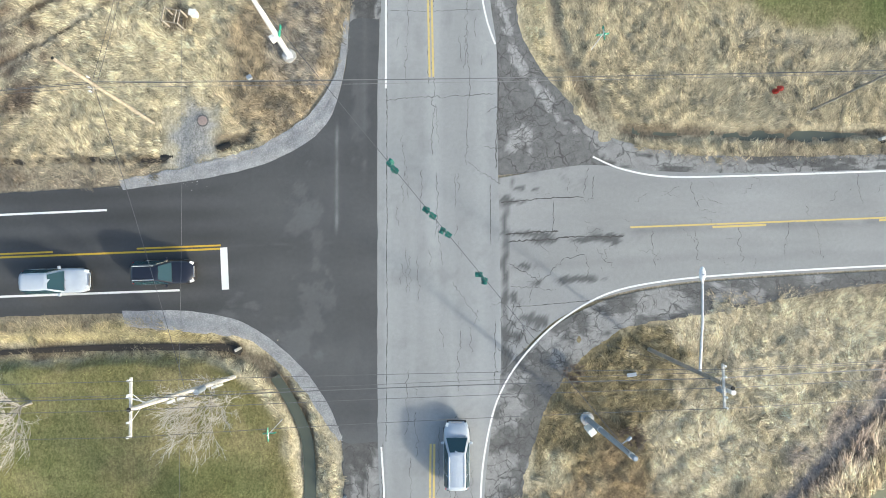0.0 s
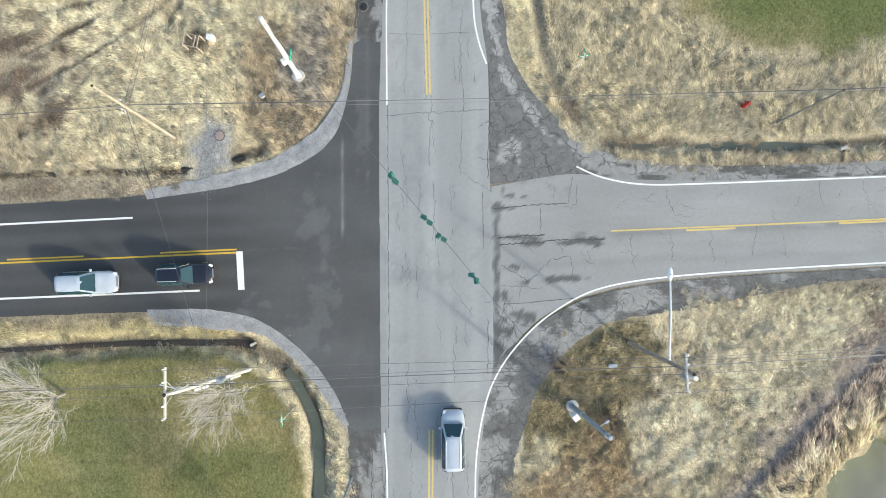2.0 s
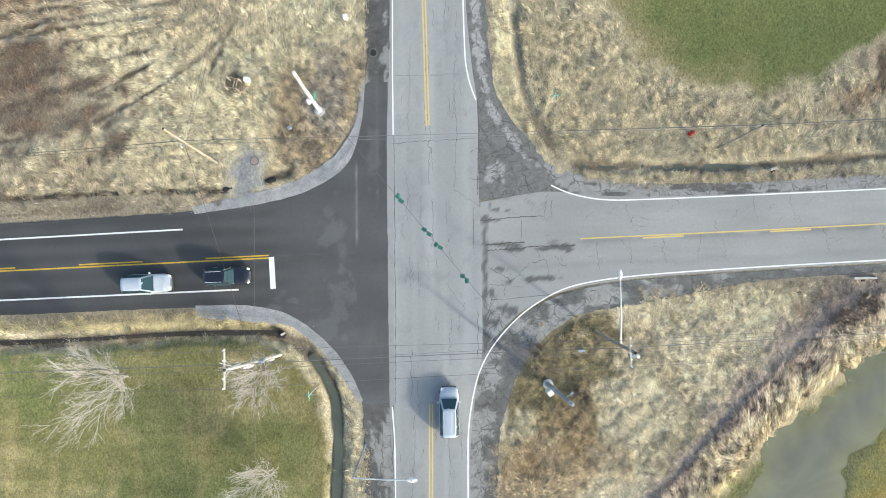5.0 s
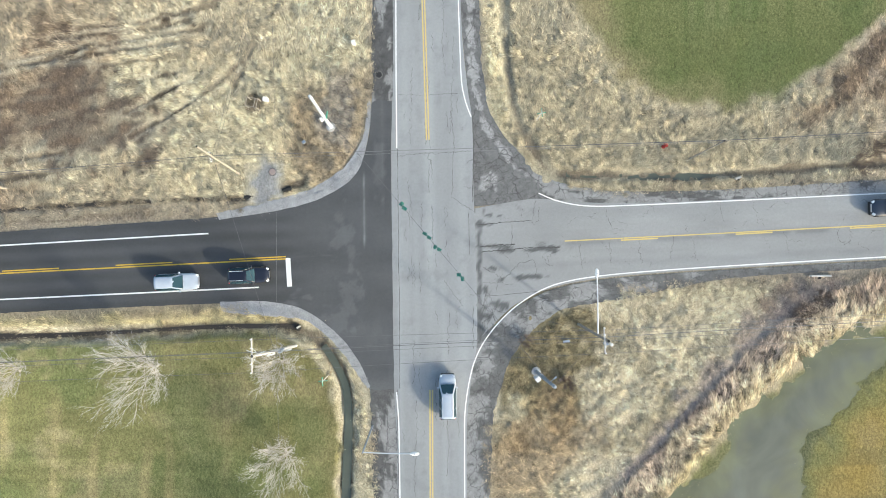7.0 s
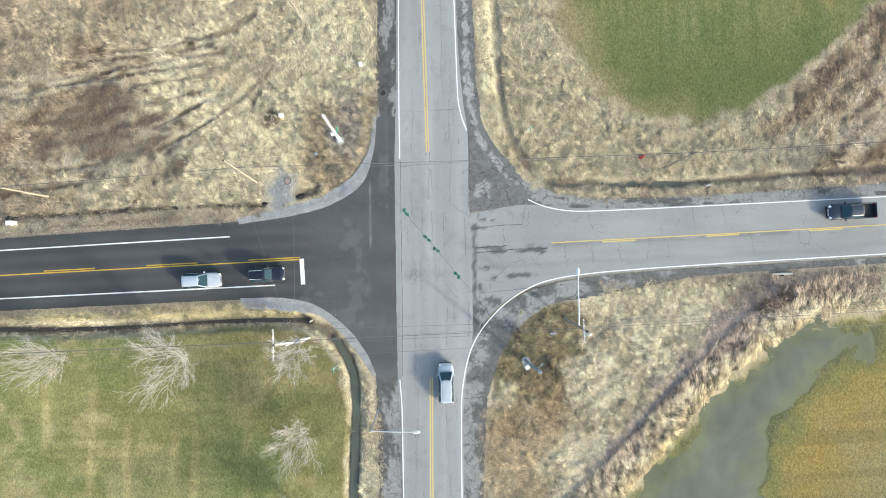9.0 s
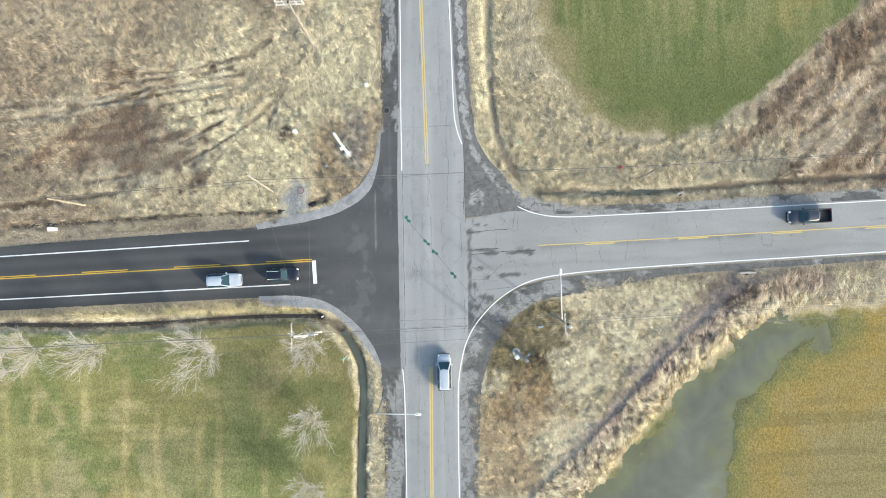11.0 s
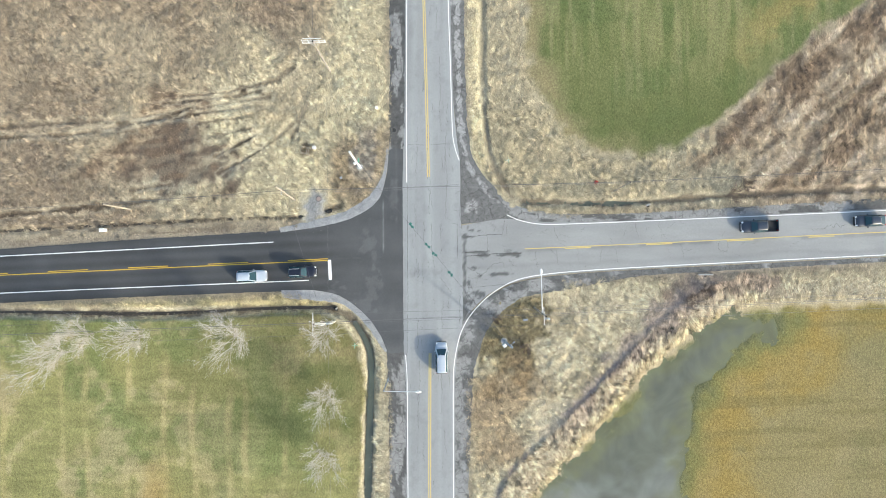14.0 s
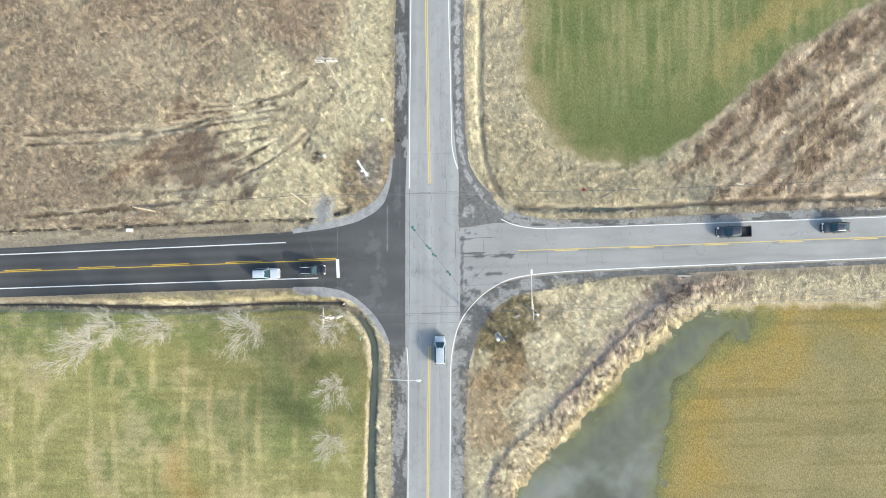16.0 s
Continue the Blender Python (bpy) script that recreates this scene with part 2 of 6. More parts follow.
def slim(line, tol=0.03):
    """The same line with only the points that its bends need."""
    line = np.asarray(line, float)
    keep, stack = {0, len(line) - 1}, [(0, len(line) - 1)]
    while stack:
        i, j = stack.pop()
        if j - i < 2:
            continue
        d = line[j] - line[i]
        q = line[i + 1:j] - line[i]
        ln = np.hypot(*d)
        off = np.hypot(q[:, 0], q[:, 1]) if ln < 1e-9 else np.abs(d[0] * q[:, 1] - d[1] * q[:, 0]) / ln
        k = int(np.argmax(off))
        if off[k] > tol:
            k += i + 1
            keep.add(k)
            stack += [(i, k), (k, j)]
    return line[sorted(keep)]


def away(X, Y, line):
    """Distance to a line of points."""
    line = slim(line)
    best = np.full(X.shape, 1e9)
    for (ax, ay), (bx, by) in zip(line[:-1], line[1:]):
        dx, dy = bx - ax, by - ay
        t = np.clip(((X - ax) * dx + (Y - ay) * dy) / (dx * dx + dy * dy + 1e-12), 0, 1)
        best = np.minimum(best, (X - ax - t * dx) ** 2 + (Y - ay - t * dy) ** 2)
    return np.sqrt(best)


def inside(X, Y, line):
    """Signed distance into a closed outline, positive inside."""
    line = slim(line)
    hit = np.zeros(X.shape, bool)
    n = len(line)
    for k in range(n):
        (ax, ay), (bx, by) = line[k], line[(k + 1) % n]
        if ay == by:
            continue
        cut = ((ay > Y) != (by > Y)) & (X < (bx - ax) * (Y - ay) / (by - ay) + ax)
        hit ^= cut
    d = away(X, Y, np.vstack([line, line[:1]]))
    return np.where(hit, d, -d)


DITCH_SW = spline([(-160, -10.8), (-68, -6.9), (-41, -7.2), (-23.6, -6.5), (-15, -6.5), (-12, -7.8), (-10.3, -10.3), (-9.25, -12.8), (-9.0, -17), (-9.3, -23), (-9.6, -37), (-10.4, -160)], 2.0)
DITCH_NE = spline([(7.0, 160), (7.4, 42), (7.5, 24), (8.4, 15.6), (9.7, 12.6), (11.3, 10), (13.2, 8.75), (18.8, 8.6), (26, 8.45), (46, 9.7), (71, 10.6), (160, 14.5)], 2.0)
DITCH_NW = spline([(-160, 1.4), (-68, 4.7), (-45, 5.8), (-25, 6.7), (-19.2, 6.6)], 2.0)
DITCH_NW2 = spline([(-15.2, 7.7), (-14.4, 7.9), (-13.3, 8.3)], 1.0)
CHANNEL = spline([(40, -2.6), (37, -5), (31.6, -9.8), (26.3, -15.4), (21, -20.9), (12, -29.7), (8.6, -35.5), (6.5, -60)], 2.0)
REEDS = spline([(75, -1.8), (56, -2.5), (43, -5.1), (37.6, -8.6), (31.1, -13.5), (25.5, -19.4), (19, -26.5), (12, -34.4), (9, -45)], 2.0)
FIELD_NE = spline([(15.0, 160), (14.6, 42), (14.1, 31), (15.9, 23.7), (20, 18.4), (26.2, 15.8), (33.3, 16.3), (41.3, 19.9), (47.6, 25.7), (56.5, 32.9), (70, 41.5), (120, 70), (200, 160)], 2.0)
FIELD_SE = spline([(200, -2.0), (71, -6.0), (56.5, -6.1), (45, -7.0), (37.8, -10.6), (31.6, -15.5), (24.5, -23.5), (18.3, -30.6), (12.5, -38), (9, -60), (9, -160), (200, -160)], 3.0)
POND = spline([(47.5, -8.5), (41.8, -9.3), (36.9, -12.7), (32.4, -15.6), (29.6, -20), (24.4, -26.3), (20.4, -30.3), (15.2, -35.6), (14, -43), (24, -44), (32, -40), (35.0, -33.5), (36.0, -27), (36.6, -21), (39.6, -16.2), (44.2, -12.0), (49.5, -9.6)], 1.0)
LAWN = spline([(-200, -11.2), (-68, -7.6), (-41, -7.9), (-23.6, -7.2), (-15.4, -7.3), (-13.2, -8.6), (-11.5, -11.0), (-10.25, -14), (-10.0, -20), (-10.5, -37), (-11.5, -160), (-200, -160)], 3.0)
BROWN_NW = spline([(-50, 13.5), (-47, 20), (-41, 25), (-34, 25), (-31.5, 21), (-31, 17), (-28.5, 13.6), (-33, 11), (-42, 10.4)], 1.5)
SOIL_NW = spline([(-44, 13.2), (-41.5, 17), (-38, 20.5), (-33.5, 18.5), (-32, 16.2), (-28.6, 13.6), (-32, 11.6), (-38, 10.6)], 1.0)
RUTS = [spline(p, 1.5) for p in (
    [(-64.2, 18.4), (-53.3, 18.8), (-43.3, 19.4)],
    [(-64.2, 19.9), (-53.3, 20.6), (-44.1, 21.2), (-33.2, 22.8), (-23.6, 24.3)],
    [(-45.4, 20.6), (-36.6, 21.4), (-26.5, 22.9)],
    [(-34.9, 20.3), (-26.1, 21.5)],
    [(-36.6, 24.3), (-29.0, 25.1), (-22.3, 26.8), (-19.8, 28.8)],
    [(-31.6, 15.7), (-28.2, 17.2), (-24.8, 19.1)],
    [(-29.0, 14.1), (-24.8, 16.6), (-21.5, 18.8), (-19.7, 20.8)],
    [(-20.3, 18.3), (-18.6, 21.8), (-17.9, 23.1)],
    [(-43.7, 10.8), (-38.1, 11.6)],
    [(-51.7, 19.1), (-42.4, 20.6), (-36.6, 22.1)],
    [(-31.1, 13.2), (-28.5, 14.7)],
    [(-39.1, 23.4), (-30.7, 24.1), (-24.8, 25.1)],
    [(-64.2, 7.0), (-50.8, 8.2), (-39.1, 9.5)],
    [(-32.2, 18.4), (-25.5, 19.9)])]
TRACKS = [spline(p, 2.0) for p in (
    [(-35.6, 41.9), (-35.7, 31.8), (-35.6, 25.5)],
    [(-21.9, 11.3), (-18.6, 16.6), (-14.1, 21.4), (-11.4, 26.8), (-10.6, 33.5)],
    [(-26.1, 11.9), (-20.7, 17.6), (-16.5, 24.3), (-15.0, 31.0), (-14.8, 37.7)],
    [(-14.8, 10.9), (-10.6, 15.1), (-8.9, 21.8)])]


def road_gap(X, Y):
    """Distance from the carriageways and their shoulders, negative on them."""
    ns = np.abs(X + 0.6) - 5.2
    ew = np.abs(Y - 1.1 - 0.0416 * X) - 4.4
    return np.minimum(ns, ew)


def height(X, Y):
    z = -0.05 + 0 * X
    for line, deep, half in ((DITCH_SW, 0.5, 1.25), (DITCH_NE, 0.24, 0.85), (DITCH_NW, 0.17, 0.55), (DITCH_NW2, 0.36, 0.7), (CHANNEL, 0.05, 0.9)):
        d = away(X, Y, line) + 0.25 * fbm(X, Y, 1.5, 11, 2)
        z = z - deep * (1 - smooth(d, 0.25 * half, half))
    for line in RUTS:
        z = z - 0.11 * (1 - smooth(away(X, Y, line), 0.08, 0.34))
    free = smooth(np.minimum(road_gap(X, Y), np.maximum(np.abs(X + 0.6) - 7, np.abs(Y - 1.1) - 7)), 0.5, 5)
    rough = 1 - 0.85 * smooth(np.maximum(inside(X, Y, LAWN), np.maximum(inside(X, Y, FIELD_NE), inside(X, Y, FIELD_SE))), -1, 1)
    z = z + free * rough * (0.06 * fbm(X, Y, 3.0, 21, 4) + 0.10 * fbm(X, Y, 1.0, 25, 2))
    z = z - 0.14 * smooth(inside(X, Y, POND) + 1.3 * fbm(X, Y, 2.5, 77, 4), -2.2, 0.9)
    return z


def lay(col, c, m):
    return col * (1 - m[..., None]) + np.array(c) * m[..., None]


def zone(X, Y):
    """Colour of what grows or lies at a place, as an albedo."""
    n1, n2, n3 = fbm(X, Y, 14, 31), fbm(X, Y, 5, 41), fbm(X, Y, 1.8, 51, 3)
    col = np.zeros(X.shape + (3,)) + np.array((0.50, 0.445, 0.315))
    col = lay(col, (0.43, 0.375, 0.265), smooth(n2, -0.1, 0.7) * 0.5)
    col = lay(col, (0.57, 0.51, 0.37), smooth(n3, 0.1, 0.8) * 0.35)
    # north-west: straw that turns brown away from the crossing
    nw = smooth(-X, 5, 8) * smooth(Y, 4, 6)
    far = smooth(-X * 0.75 + Y * 0.5 + 6 * n1, 27, 45)
    col = lay(col, (0.275, 0.222, 0.163), nw * far * 0.92)
    col = lay(col, (0.255, 0.195, 0.142), nw * far * smooth(n1, 0.1, 0.7) * 0.6)
    brown = smooth(inside(X, Y, BROWN_NW) + 2.4 * n2 + 1.2 * n3, -1.5, 2.5)
    col = lay(col, (0.285, 0.215, 0.15), brown * 0.75)
    soil = smooth(inside(X, Y, SOIL_NW) + 0.9 + 1.8 * n3 + 0.8 * n2, -1.2, 1.4)
    furrow = vnoise(X * 0.22, (Y - 0.10 * X) * 1.0, 0.62, 35) + 0.6 * n3
    col = lay(col, (0.15, 0.122, 0.095), soil * (0.72 + 0.25 * smooth(furrow, -0.3, 0.5)))
    col = lay(col, (0.15, 0.11, 0.08), brown * smooth(furrow, 0.0, 0.5) * 0.75)
    col = lay(col, (0.40, 0.335, 0.235), brown * smooth(-furrow, 0.25, 0.7) * 0.4)
    plough = vnoise(X * 0.12, (Y - 0.03 * X) * 1.0, 0.8, 37)
    col = lay(col, (0.20, 0.155, 0.115), nw * far * smooth(plough, 0.2, 0.8) * 0.35)
    col = lay(col, (0.44, 0.385, 0.285), nw * far * smooth(-n1, 0.0, 0.7) * smooth(Y, 24, 32) * smooth(-X, 22, 34) * 0.4)
    near = smooth(9 - np.hypot(X + 10, Y - 13.5) + 2 * n2, 0, 4)
    col = lay(col, (0.28, 0.22, 0.15), nw * near * 0.8)
    grit = smooth(3.2 - np.hypot((X + 9.6), (Y - 15.5) * 0.6) + 1.2 * n3, 0, 2)
    col = lay(col, (0.25, 0.235, 0.215), nw * grit * 0.7)
    rust = smooth(2.1 - np.abs(np.hypot(X + 17, Y - 17.5) - 13.2) + n3, 0, 1.5) * smooth(-Y, -13, -8) * smooth(X, -15, -13)
    col = lay(col, (0.38, 0.27, 0.14), nw * rust * 0.6)
    for line in RUTS:
        d = away(X, Y, line) + 0.35 * n3
        col = lay(col, (0.125, 0.096, 0.068), (1 - smooth(d, 0.08, 0.38)) * np.clip(0.8 + 0.5 * n2, 0.3, 0.95))
        col = lay(col, (0.60, 0.54, 0.40), np.exp(-((d - 0.55) / 0.2) ** 2) * 0.3)
    for line in TRACKS:
        d = away(X, Y, line) + 0.5 * n3
        col = lay(col, (0.30, 0.245, 0.165), (1 - smooth(d, 0.1, 0.5)) * np.clip(0.3 + 0.5 * n2, 0, 0.6))
    # north-east: pale verge, grey straw, green field, brown reeds
    ne = smooth(X, 4, 6) * smooth(Y, 4, 6)
    col = lay(col, (0.36, 0.315, 0.225), ne * 0.62)
    verge = smooth(Y, 10, 13) * (1 - smooth(X, 7.2, 8.2))
    col = lay(col, (0.60, 0.53, 0.36), ne * verge * 0.75)
    fin = inside(X, Y, FIELD_NE)
    strip = 0.5 + 0.5 * np.sin((X * 0.96 + 1.3 * fbm(X, Y, 9, 71)) * 2.6)
    green = lay(np.zeros(X.shape + (3,)) + np.array((0.178, 0.192, 0.082)), (0.25, 0.245, 0.115), smooth(Y, 16, 36) * (0.35 + 0.5 * strip) * smooth(n1, -0.6, 0.5))
    green = lay(green, (0.125, 0.16, 0.065), smooth(n2, 0.0, 0.7) * 0.6)
    drill = vnoise(X * 1.0, Y * 0.09, 0.55, 73) + 0.5 * vnoise(X, Y * 0.12, 1.3, 74)
    green = lay(green, (0.30, 0.28, 0.15), smooth(drill, 0.1, 0.8) * smooth(Y - 0.25 * X + 4 * n2, 14, 30) * 0.45)
    green = lay(green, (0.105, 0.145, 0.05), smooth(-drill, 0.0, 0.8) * 0.4)
    green = lay(green, (0.128, 0.148, 0.058), (1 - smooth(Y - 0.1 * X + 3 * n2, 16, 26)) * 0.6)
    rim = (1 - smooth(fin + 1.4 * n2, 0.5, 4.0)) * smooth(-X, -38, -22)
    green = lay(green, (0.30, 0.255, 0.145), rim * 0.9)
    ochre = (1 - smooth(np.abs(fin - 6) + 1.5 * n3, 0.5, 3.5)) * smooth(X, 40, 50) * (1 - smooth(X, 58, 66))
    green = lay(green, (0.33, 0.26, 0.11), ochre * 0.6)
    gm = smooth(fin + 0.8 * n3, -1.0, 0.8)
    col = col * (1 - gm[..., None]) + green * gm[..., None]
    east = ne * (1 - gm) * smooth(X + 0.5 * Y + 3 * n2, 44, 56)
    col = lay(col, (0.41, 0.33, 0.24), east * 0.85)
    col = lay(col, (0.21, 0.16, 0.115), east * smooth(n2 + 0.5 * n3, 0.1, 0.6) * 0.8)
    along, across = 0.74 * X + 0.67 * Y, -0.67 * X + 0.74 * Y
    comb = vnoise(along * 0.16, across, 0.9, 75) + 0.5 * n3
    col = lay(col, (0.56, 0.465, 0.36), east * smooth(comb, 0.05, 0.6) * 0.75)
    col = lay(col, (0.185, 0.14, 0.105), east * smooth(-comb, 0.15, 0.7) * 0.7)
    col = lay(col, (0.15, 0.115, 0.085), ne * smooth(2.2 - np.hypot((X - 63.5) * 0.5, Y - 20.3) + 1.2 * n3, 0, 1.2) * 0.8)
    edge = (1 - smooth(np.abs(fin + 3.4) + 1.3 * n3, 0.5, 3.0)) * smooth(X, 33, 41)
    col = lay(col, (0.20, 0.15, 0.108), edge * (0.55 + 0.35 * smooth(comb, 0.3, -0.3)))
    # south-east: olive weeds, red-brown patch, straw, reed channel, wet field
    se = smooth(X, 4, 6) * smooth(-Y, 0, 2)
    col = lay(col, (0.57, 0.50, 0.37), se * smooth(X, 12.5, 16) * smooth(-Y, 2.5, 5) * 0.7)
    col = lay(col, (0.30, 0.255, 0.165), se * smooth(X, 14, 18) * smooth(-Y, 3, 6) * smooth(n2 + 0.3 * n3, 0.15, 0.75) * 0.45)
    weeds = smooth(6.8 - np.hypot((X - 10.4) * 0.95, (Y + 9.8) * 0.72) + 1.6 * n3 + n2, 0, 2.5)
    col = lay(col, (0.20, 0.168, 0.098), se * weeds * 0.9)
    red = smooth(6.5 - np.hypot((X - 10.5) * 0.9, (Y + 21.5) * 0.62) + 2 * n2 + n3, 0, 4)
    col = lay(col, (0.31, 0.225, 0.14), se * red * 0.65)
    dark = smooth(2.5 - np.hypot(X - 12.5, Y + 12.8) + n3, 0, 2)
    col = lay(col, (0.19, 0.145, 0.095), se * dark * 0.6)
    col = lay(col, (0.24, 0.185, 0.155), se * smooth(3.6 - np.hypot((X - 37.6) * 0.8, Y + 4.9) + 1.2 * n3, 0, 1.5) * 0.75)
    reed = (1 - smooth(away(X, Y, REEDS) + 0.8 * n3, 1.9, 3.4)) * se * (1 - 0.6 * smooth(X, 44, 50))
    col = lay(col, (0.47, 0.405, 0.31), reed * 0.9)
    purple = (1 - smooth(away(X, Y, CHANNEL) + 1.1 * n3 + 0.8 * n2, 0.9, 2.6)) * smooth(X, 16, 24)
    col = lay(col, (0.30, 0.25, 0.226), se * purple * 0.75)
    col = lay(col, (0.29, 0.235, 0.20), se * smooth(2.3 - np.hypot((X - 44.5) * 0.3, Y + 3.6) + 1.4 * n3, 0, 1.6) * 0.8)
    fs = inside(X, Y, FIELD_SE)
    pin = inside(X, Y, POND)
    shore = -pin + 0.9 * n2 + 0.7 * n3
    wet = lay(np.zeros(X.shape + (3,)) + np.array((0.285, 0.24, 0.118)), (0.34, 0.285, 0.16), smooth(n1 + 0.4 * n2, 0.0, 0.8) * 0.6)
    wet = lay(wet, (0.35, 0.245, 0.07), (1 - smooth(np.minimum(shore + 2 * n2, fs + 4 + 3 * n2), 4, 13)) * 0.75)
    row = vnoise(X * 0.06, Y - 0.03 * X, 0.8, 93) + 0.5 * vnoise(X * 0.05, Y, 2.4, 94)
    wet = lay(wet, (0.20, 0.17, 0.075), smooth(row, 0.0, 0.8) * 0.45)
    wet = lay(wet, (0.175, 0.17, 0.075), smooth(n1, 0.2, 0.8) * 0.4)
    wet = lay(wet, (0.205, 0.205, 0.085), (1 - smooth(shore, 2.2, 6.0)) * 0.85)
    wet = lay(wet, (0.15, 0.155, 0.085), (1 - smooth(shore, 0.6, 2.8)) * 0.85)
    fm = smooth(fs + 0.6 * n3, -0.4, 0.8)
    bank = (1 - smooth(np.abs(fs + 0.2) + 0.5 * n3, 0.4, 1.5)) * se
    col = col * (1 - fm[..., None]) + wet * fm[..., None]
    col = lay(col, (0.48, 0.40, 0.26), bank * 0.7)
    # south-west: mown lawn with wheel stripes
    lm = inside(X, Y, LAWN)
    lawn = lay(np.zeros(X.shape + (3,)) + np.array((0.275, 0.265, 0.115)), (0.40, 0.345, 0.18), smooth(n2 + 0.5 * n3, -0.3, 0.6) * 0.85)
    lawn = lay(lawn, (0.18, 0.215, 0.085), smooth(n1 + 0.5 * n2 + 0.5 * np.exp(-((X + 24) / 6) ** 2) * smooth(-Y, 12, 18), 0.0, 0.7) * 0.7)
    wheel = np.zeros(X.shape)
    for k, x0 in enumerate((-66.5, -62.5, -53.8, -50.2, -44.6, -39.1, -34.7, -29.8, -27.6, -21.6)):
        on = 0.55 + 0.6 * fbm(X * 0.2, Y, 6.0, 120 + k, 3)
        wheel = np.maximum(wheel, on * (1 - smooth(np.abs(X - x0 - 0.5 * fbm(X, Y, 8, 98, 2)), 0.15, 0.75)))
    wheel = wheel * smooth(-Y, 11, 17)
    lawn = lay(lawn, (0.46, 0.385, 0.20), np.clip(wheel, 0, 1) * 0.8)
    lawn = lay(lawn, (0.37, 0.315, 0.185), smooth(n3 + n2, 0.2, 1.0) * smooth(-X, 20, 45) * 0.6)
    lawn = lay(lawn, (0.36, 0.25, 0.09), smooth(5.5 - np.hypot(X + 38, (Y + 36) * 0.6) + 2 * n2, 0, 5) * 0.6)
    lawn = lay(lawn, (0.29, 0.255, 0.12), (1 - smooth(lm, 0.2, 2.2)) * smooth(X, -30, -12) * 0.7)
    lawn = lawn * (1 - 0.28 * (smooth(X, -48, -22) * (1 - smooth(-Y, 18, 32))))[..., None]
    lawn = lawn * (1 + 0.12 * vnoise(X * 0.12, Y, 0.5, 97) + 0.09 * n3)[..., None]
    ll = smooth(lm + 0.35 * n3, -0.35, 0.5)
    col = col * (1 - ll[..., None]) + lawn * ll[..., None]
    # ditch beds and muddy banks
    for line, half in ((DITCH_SW, 0.62), (DITCH_NE, 0.5), (DITCH_NW, 0.3), (DITCH_NW2, 0.55), (CHANNEL, 0.8)):
        d = away(X, Y, line) + 0.35 * n3
        mud = (0.27, 0.225, 0.205) if line is CHANNEL else (0.125, 0.10, 0.075)
        w = 0.25 + 0.75 * smooth(n2, -0.35, 0.3) if line is CHANNEL else 1.0 - 0.45 * smooth(Y, 11, 14) * (line is DITCH_NE)
        col = lay(col, mud, (1 - smooth(d + (0.5 * n2 if line is CHANNEL else 0), half * 0.35, half * 1.2)) * 0.8 * w)
    pad = smooth(2.3 - np.hypot((X + 17.2), (Y - 7.9) * 0.85) + 0.9 * n3, -0.3, 0.9)
    col = lay(col, (0.33, 0.333, 0.335), pad * 0.95)
    # dark spot under the wooden frame: its inner shade put into the ground colour
    col = lay(col, (0.13, 0.10, 0.07), smooth(1.3 - np.hypot(X + 18.2, Y - 16.4) + 0.5 * n3, 0, 0.8) * 0.8)
    dirt = smooth(-X, 18, 20) * smooth(Y, 0, 2) * smooth(np.interp(X, (-68, -45, -25, -19.2), (4.7, 5.8, 6.7, 6.6)) - Y, 0.0, 0.5)
    col = lay(col, (0.33, 0.28, 0.205), dirt * 0.8)
    col = lay(col, (0.18, 0.145, 0.11), dirt * smooth(vnoise(X * 0.15, Y - 0.04 * X, 0.4, 39) + 0.4 * n3, 0.1, 0.6) * 0.7)
    wv = smooth(-X, 14, 17) * smooth(Y, -6.4, -5.9) * smooth(-Y, 3, 4)
    col = lay(col, (0.40, 0.345, 0.18), wv * 0.75)
    # grit along the edge of the tar
    rg = road_gap(X, Y)
    col = lay(col, (0.27, 0.23, 0.18), (1 - smooth(rg + 0.6 * n3, 0.1, 1.5)) * 0.7)
    far2 = smooth(np.hypot(X, Y), 90, 200)
    col = lay(col, (0.24, 0.20, 0.11), far2)
    return np.clip(col, 0.02, 0.8)


def axis(lo, hi, step):
    out = list(np.arange(lo, hi + step, step))
    s = step
    while out[-1] < 2500:
        s *= 1.45
        out.append(out[-1] + s)
    s = step
    while out[0] > -2500:
        s *= 1.45
        out.insert(0, out[0] - s)
    return np.array(out)


def color_points(me, col):
    a = me.color_attributes.new("zone", "FLOAT_COLOR", "POINT")
    rgba = np.ones((len(me.vertices), 4), np.float32)
    rgba[:, :3] = col.reshape(-1, 3)
    a.data.foreach_set("color", rgba.ravel())


def grid_ground():
    xs, ys = axis(-74, 77, 0.21), axis(-42, 46, 0.21)
    X, Y = np.meshgrid(xs, ys)
    Z = height(X, Y)
    nx, ny = len(xs), len(ys)
    me = bpy.data.meshes.new("ground")
    me.vertices.add(nx * ny)
    me.vertices.foreach_set("co", np.stack([X, Y, Z], -1).astype(np.float32).ravel())
    i = (np.arange(ny - 1)[:, None] * nx + np.arange(nx - 1)).ravel()
    quads = np.stack([i, i + 1, i + nx + 1, i + nx], 1)
    me.loops.add(quads.size)
    me.loops.foreach_set("vertex_index", quads.ravel())
    me.polygons.add(len(quads))
    me.polygons.foreach_set("loop_start", np.arange(0, quads.size, 4))
    me.update(calc_edges=True)
    me.polygons.foreach_set("use_smooth", np.ones(len(quads), bool))
    color_points(me, zone(X, Y))
    me.materials.append(M_GROUND)
    return tagged(new("ground", me), "flat winter fields of straw, lawn and wet ground", "ground", kind="structure")


grid_ground()


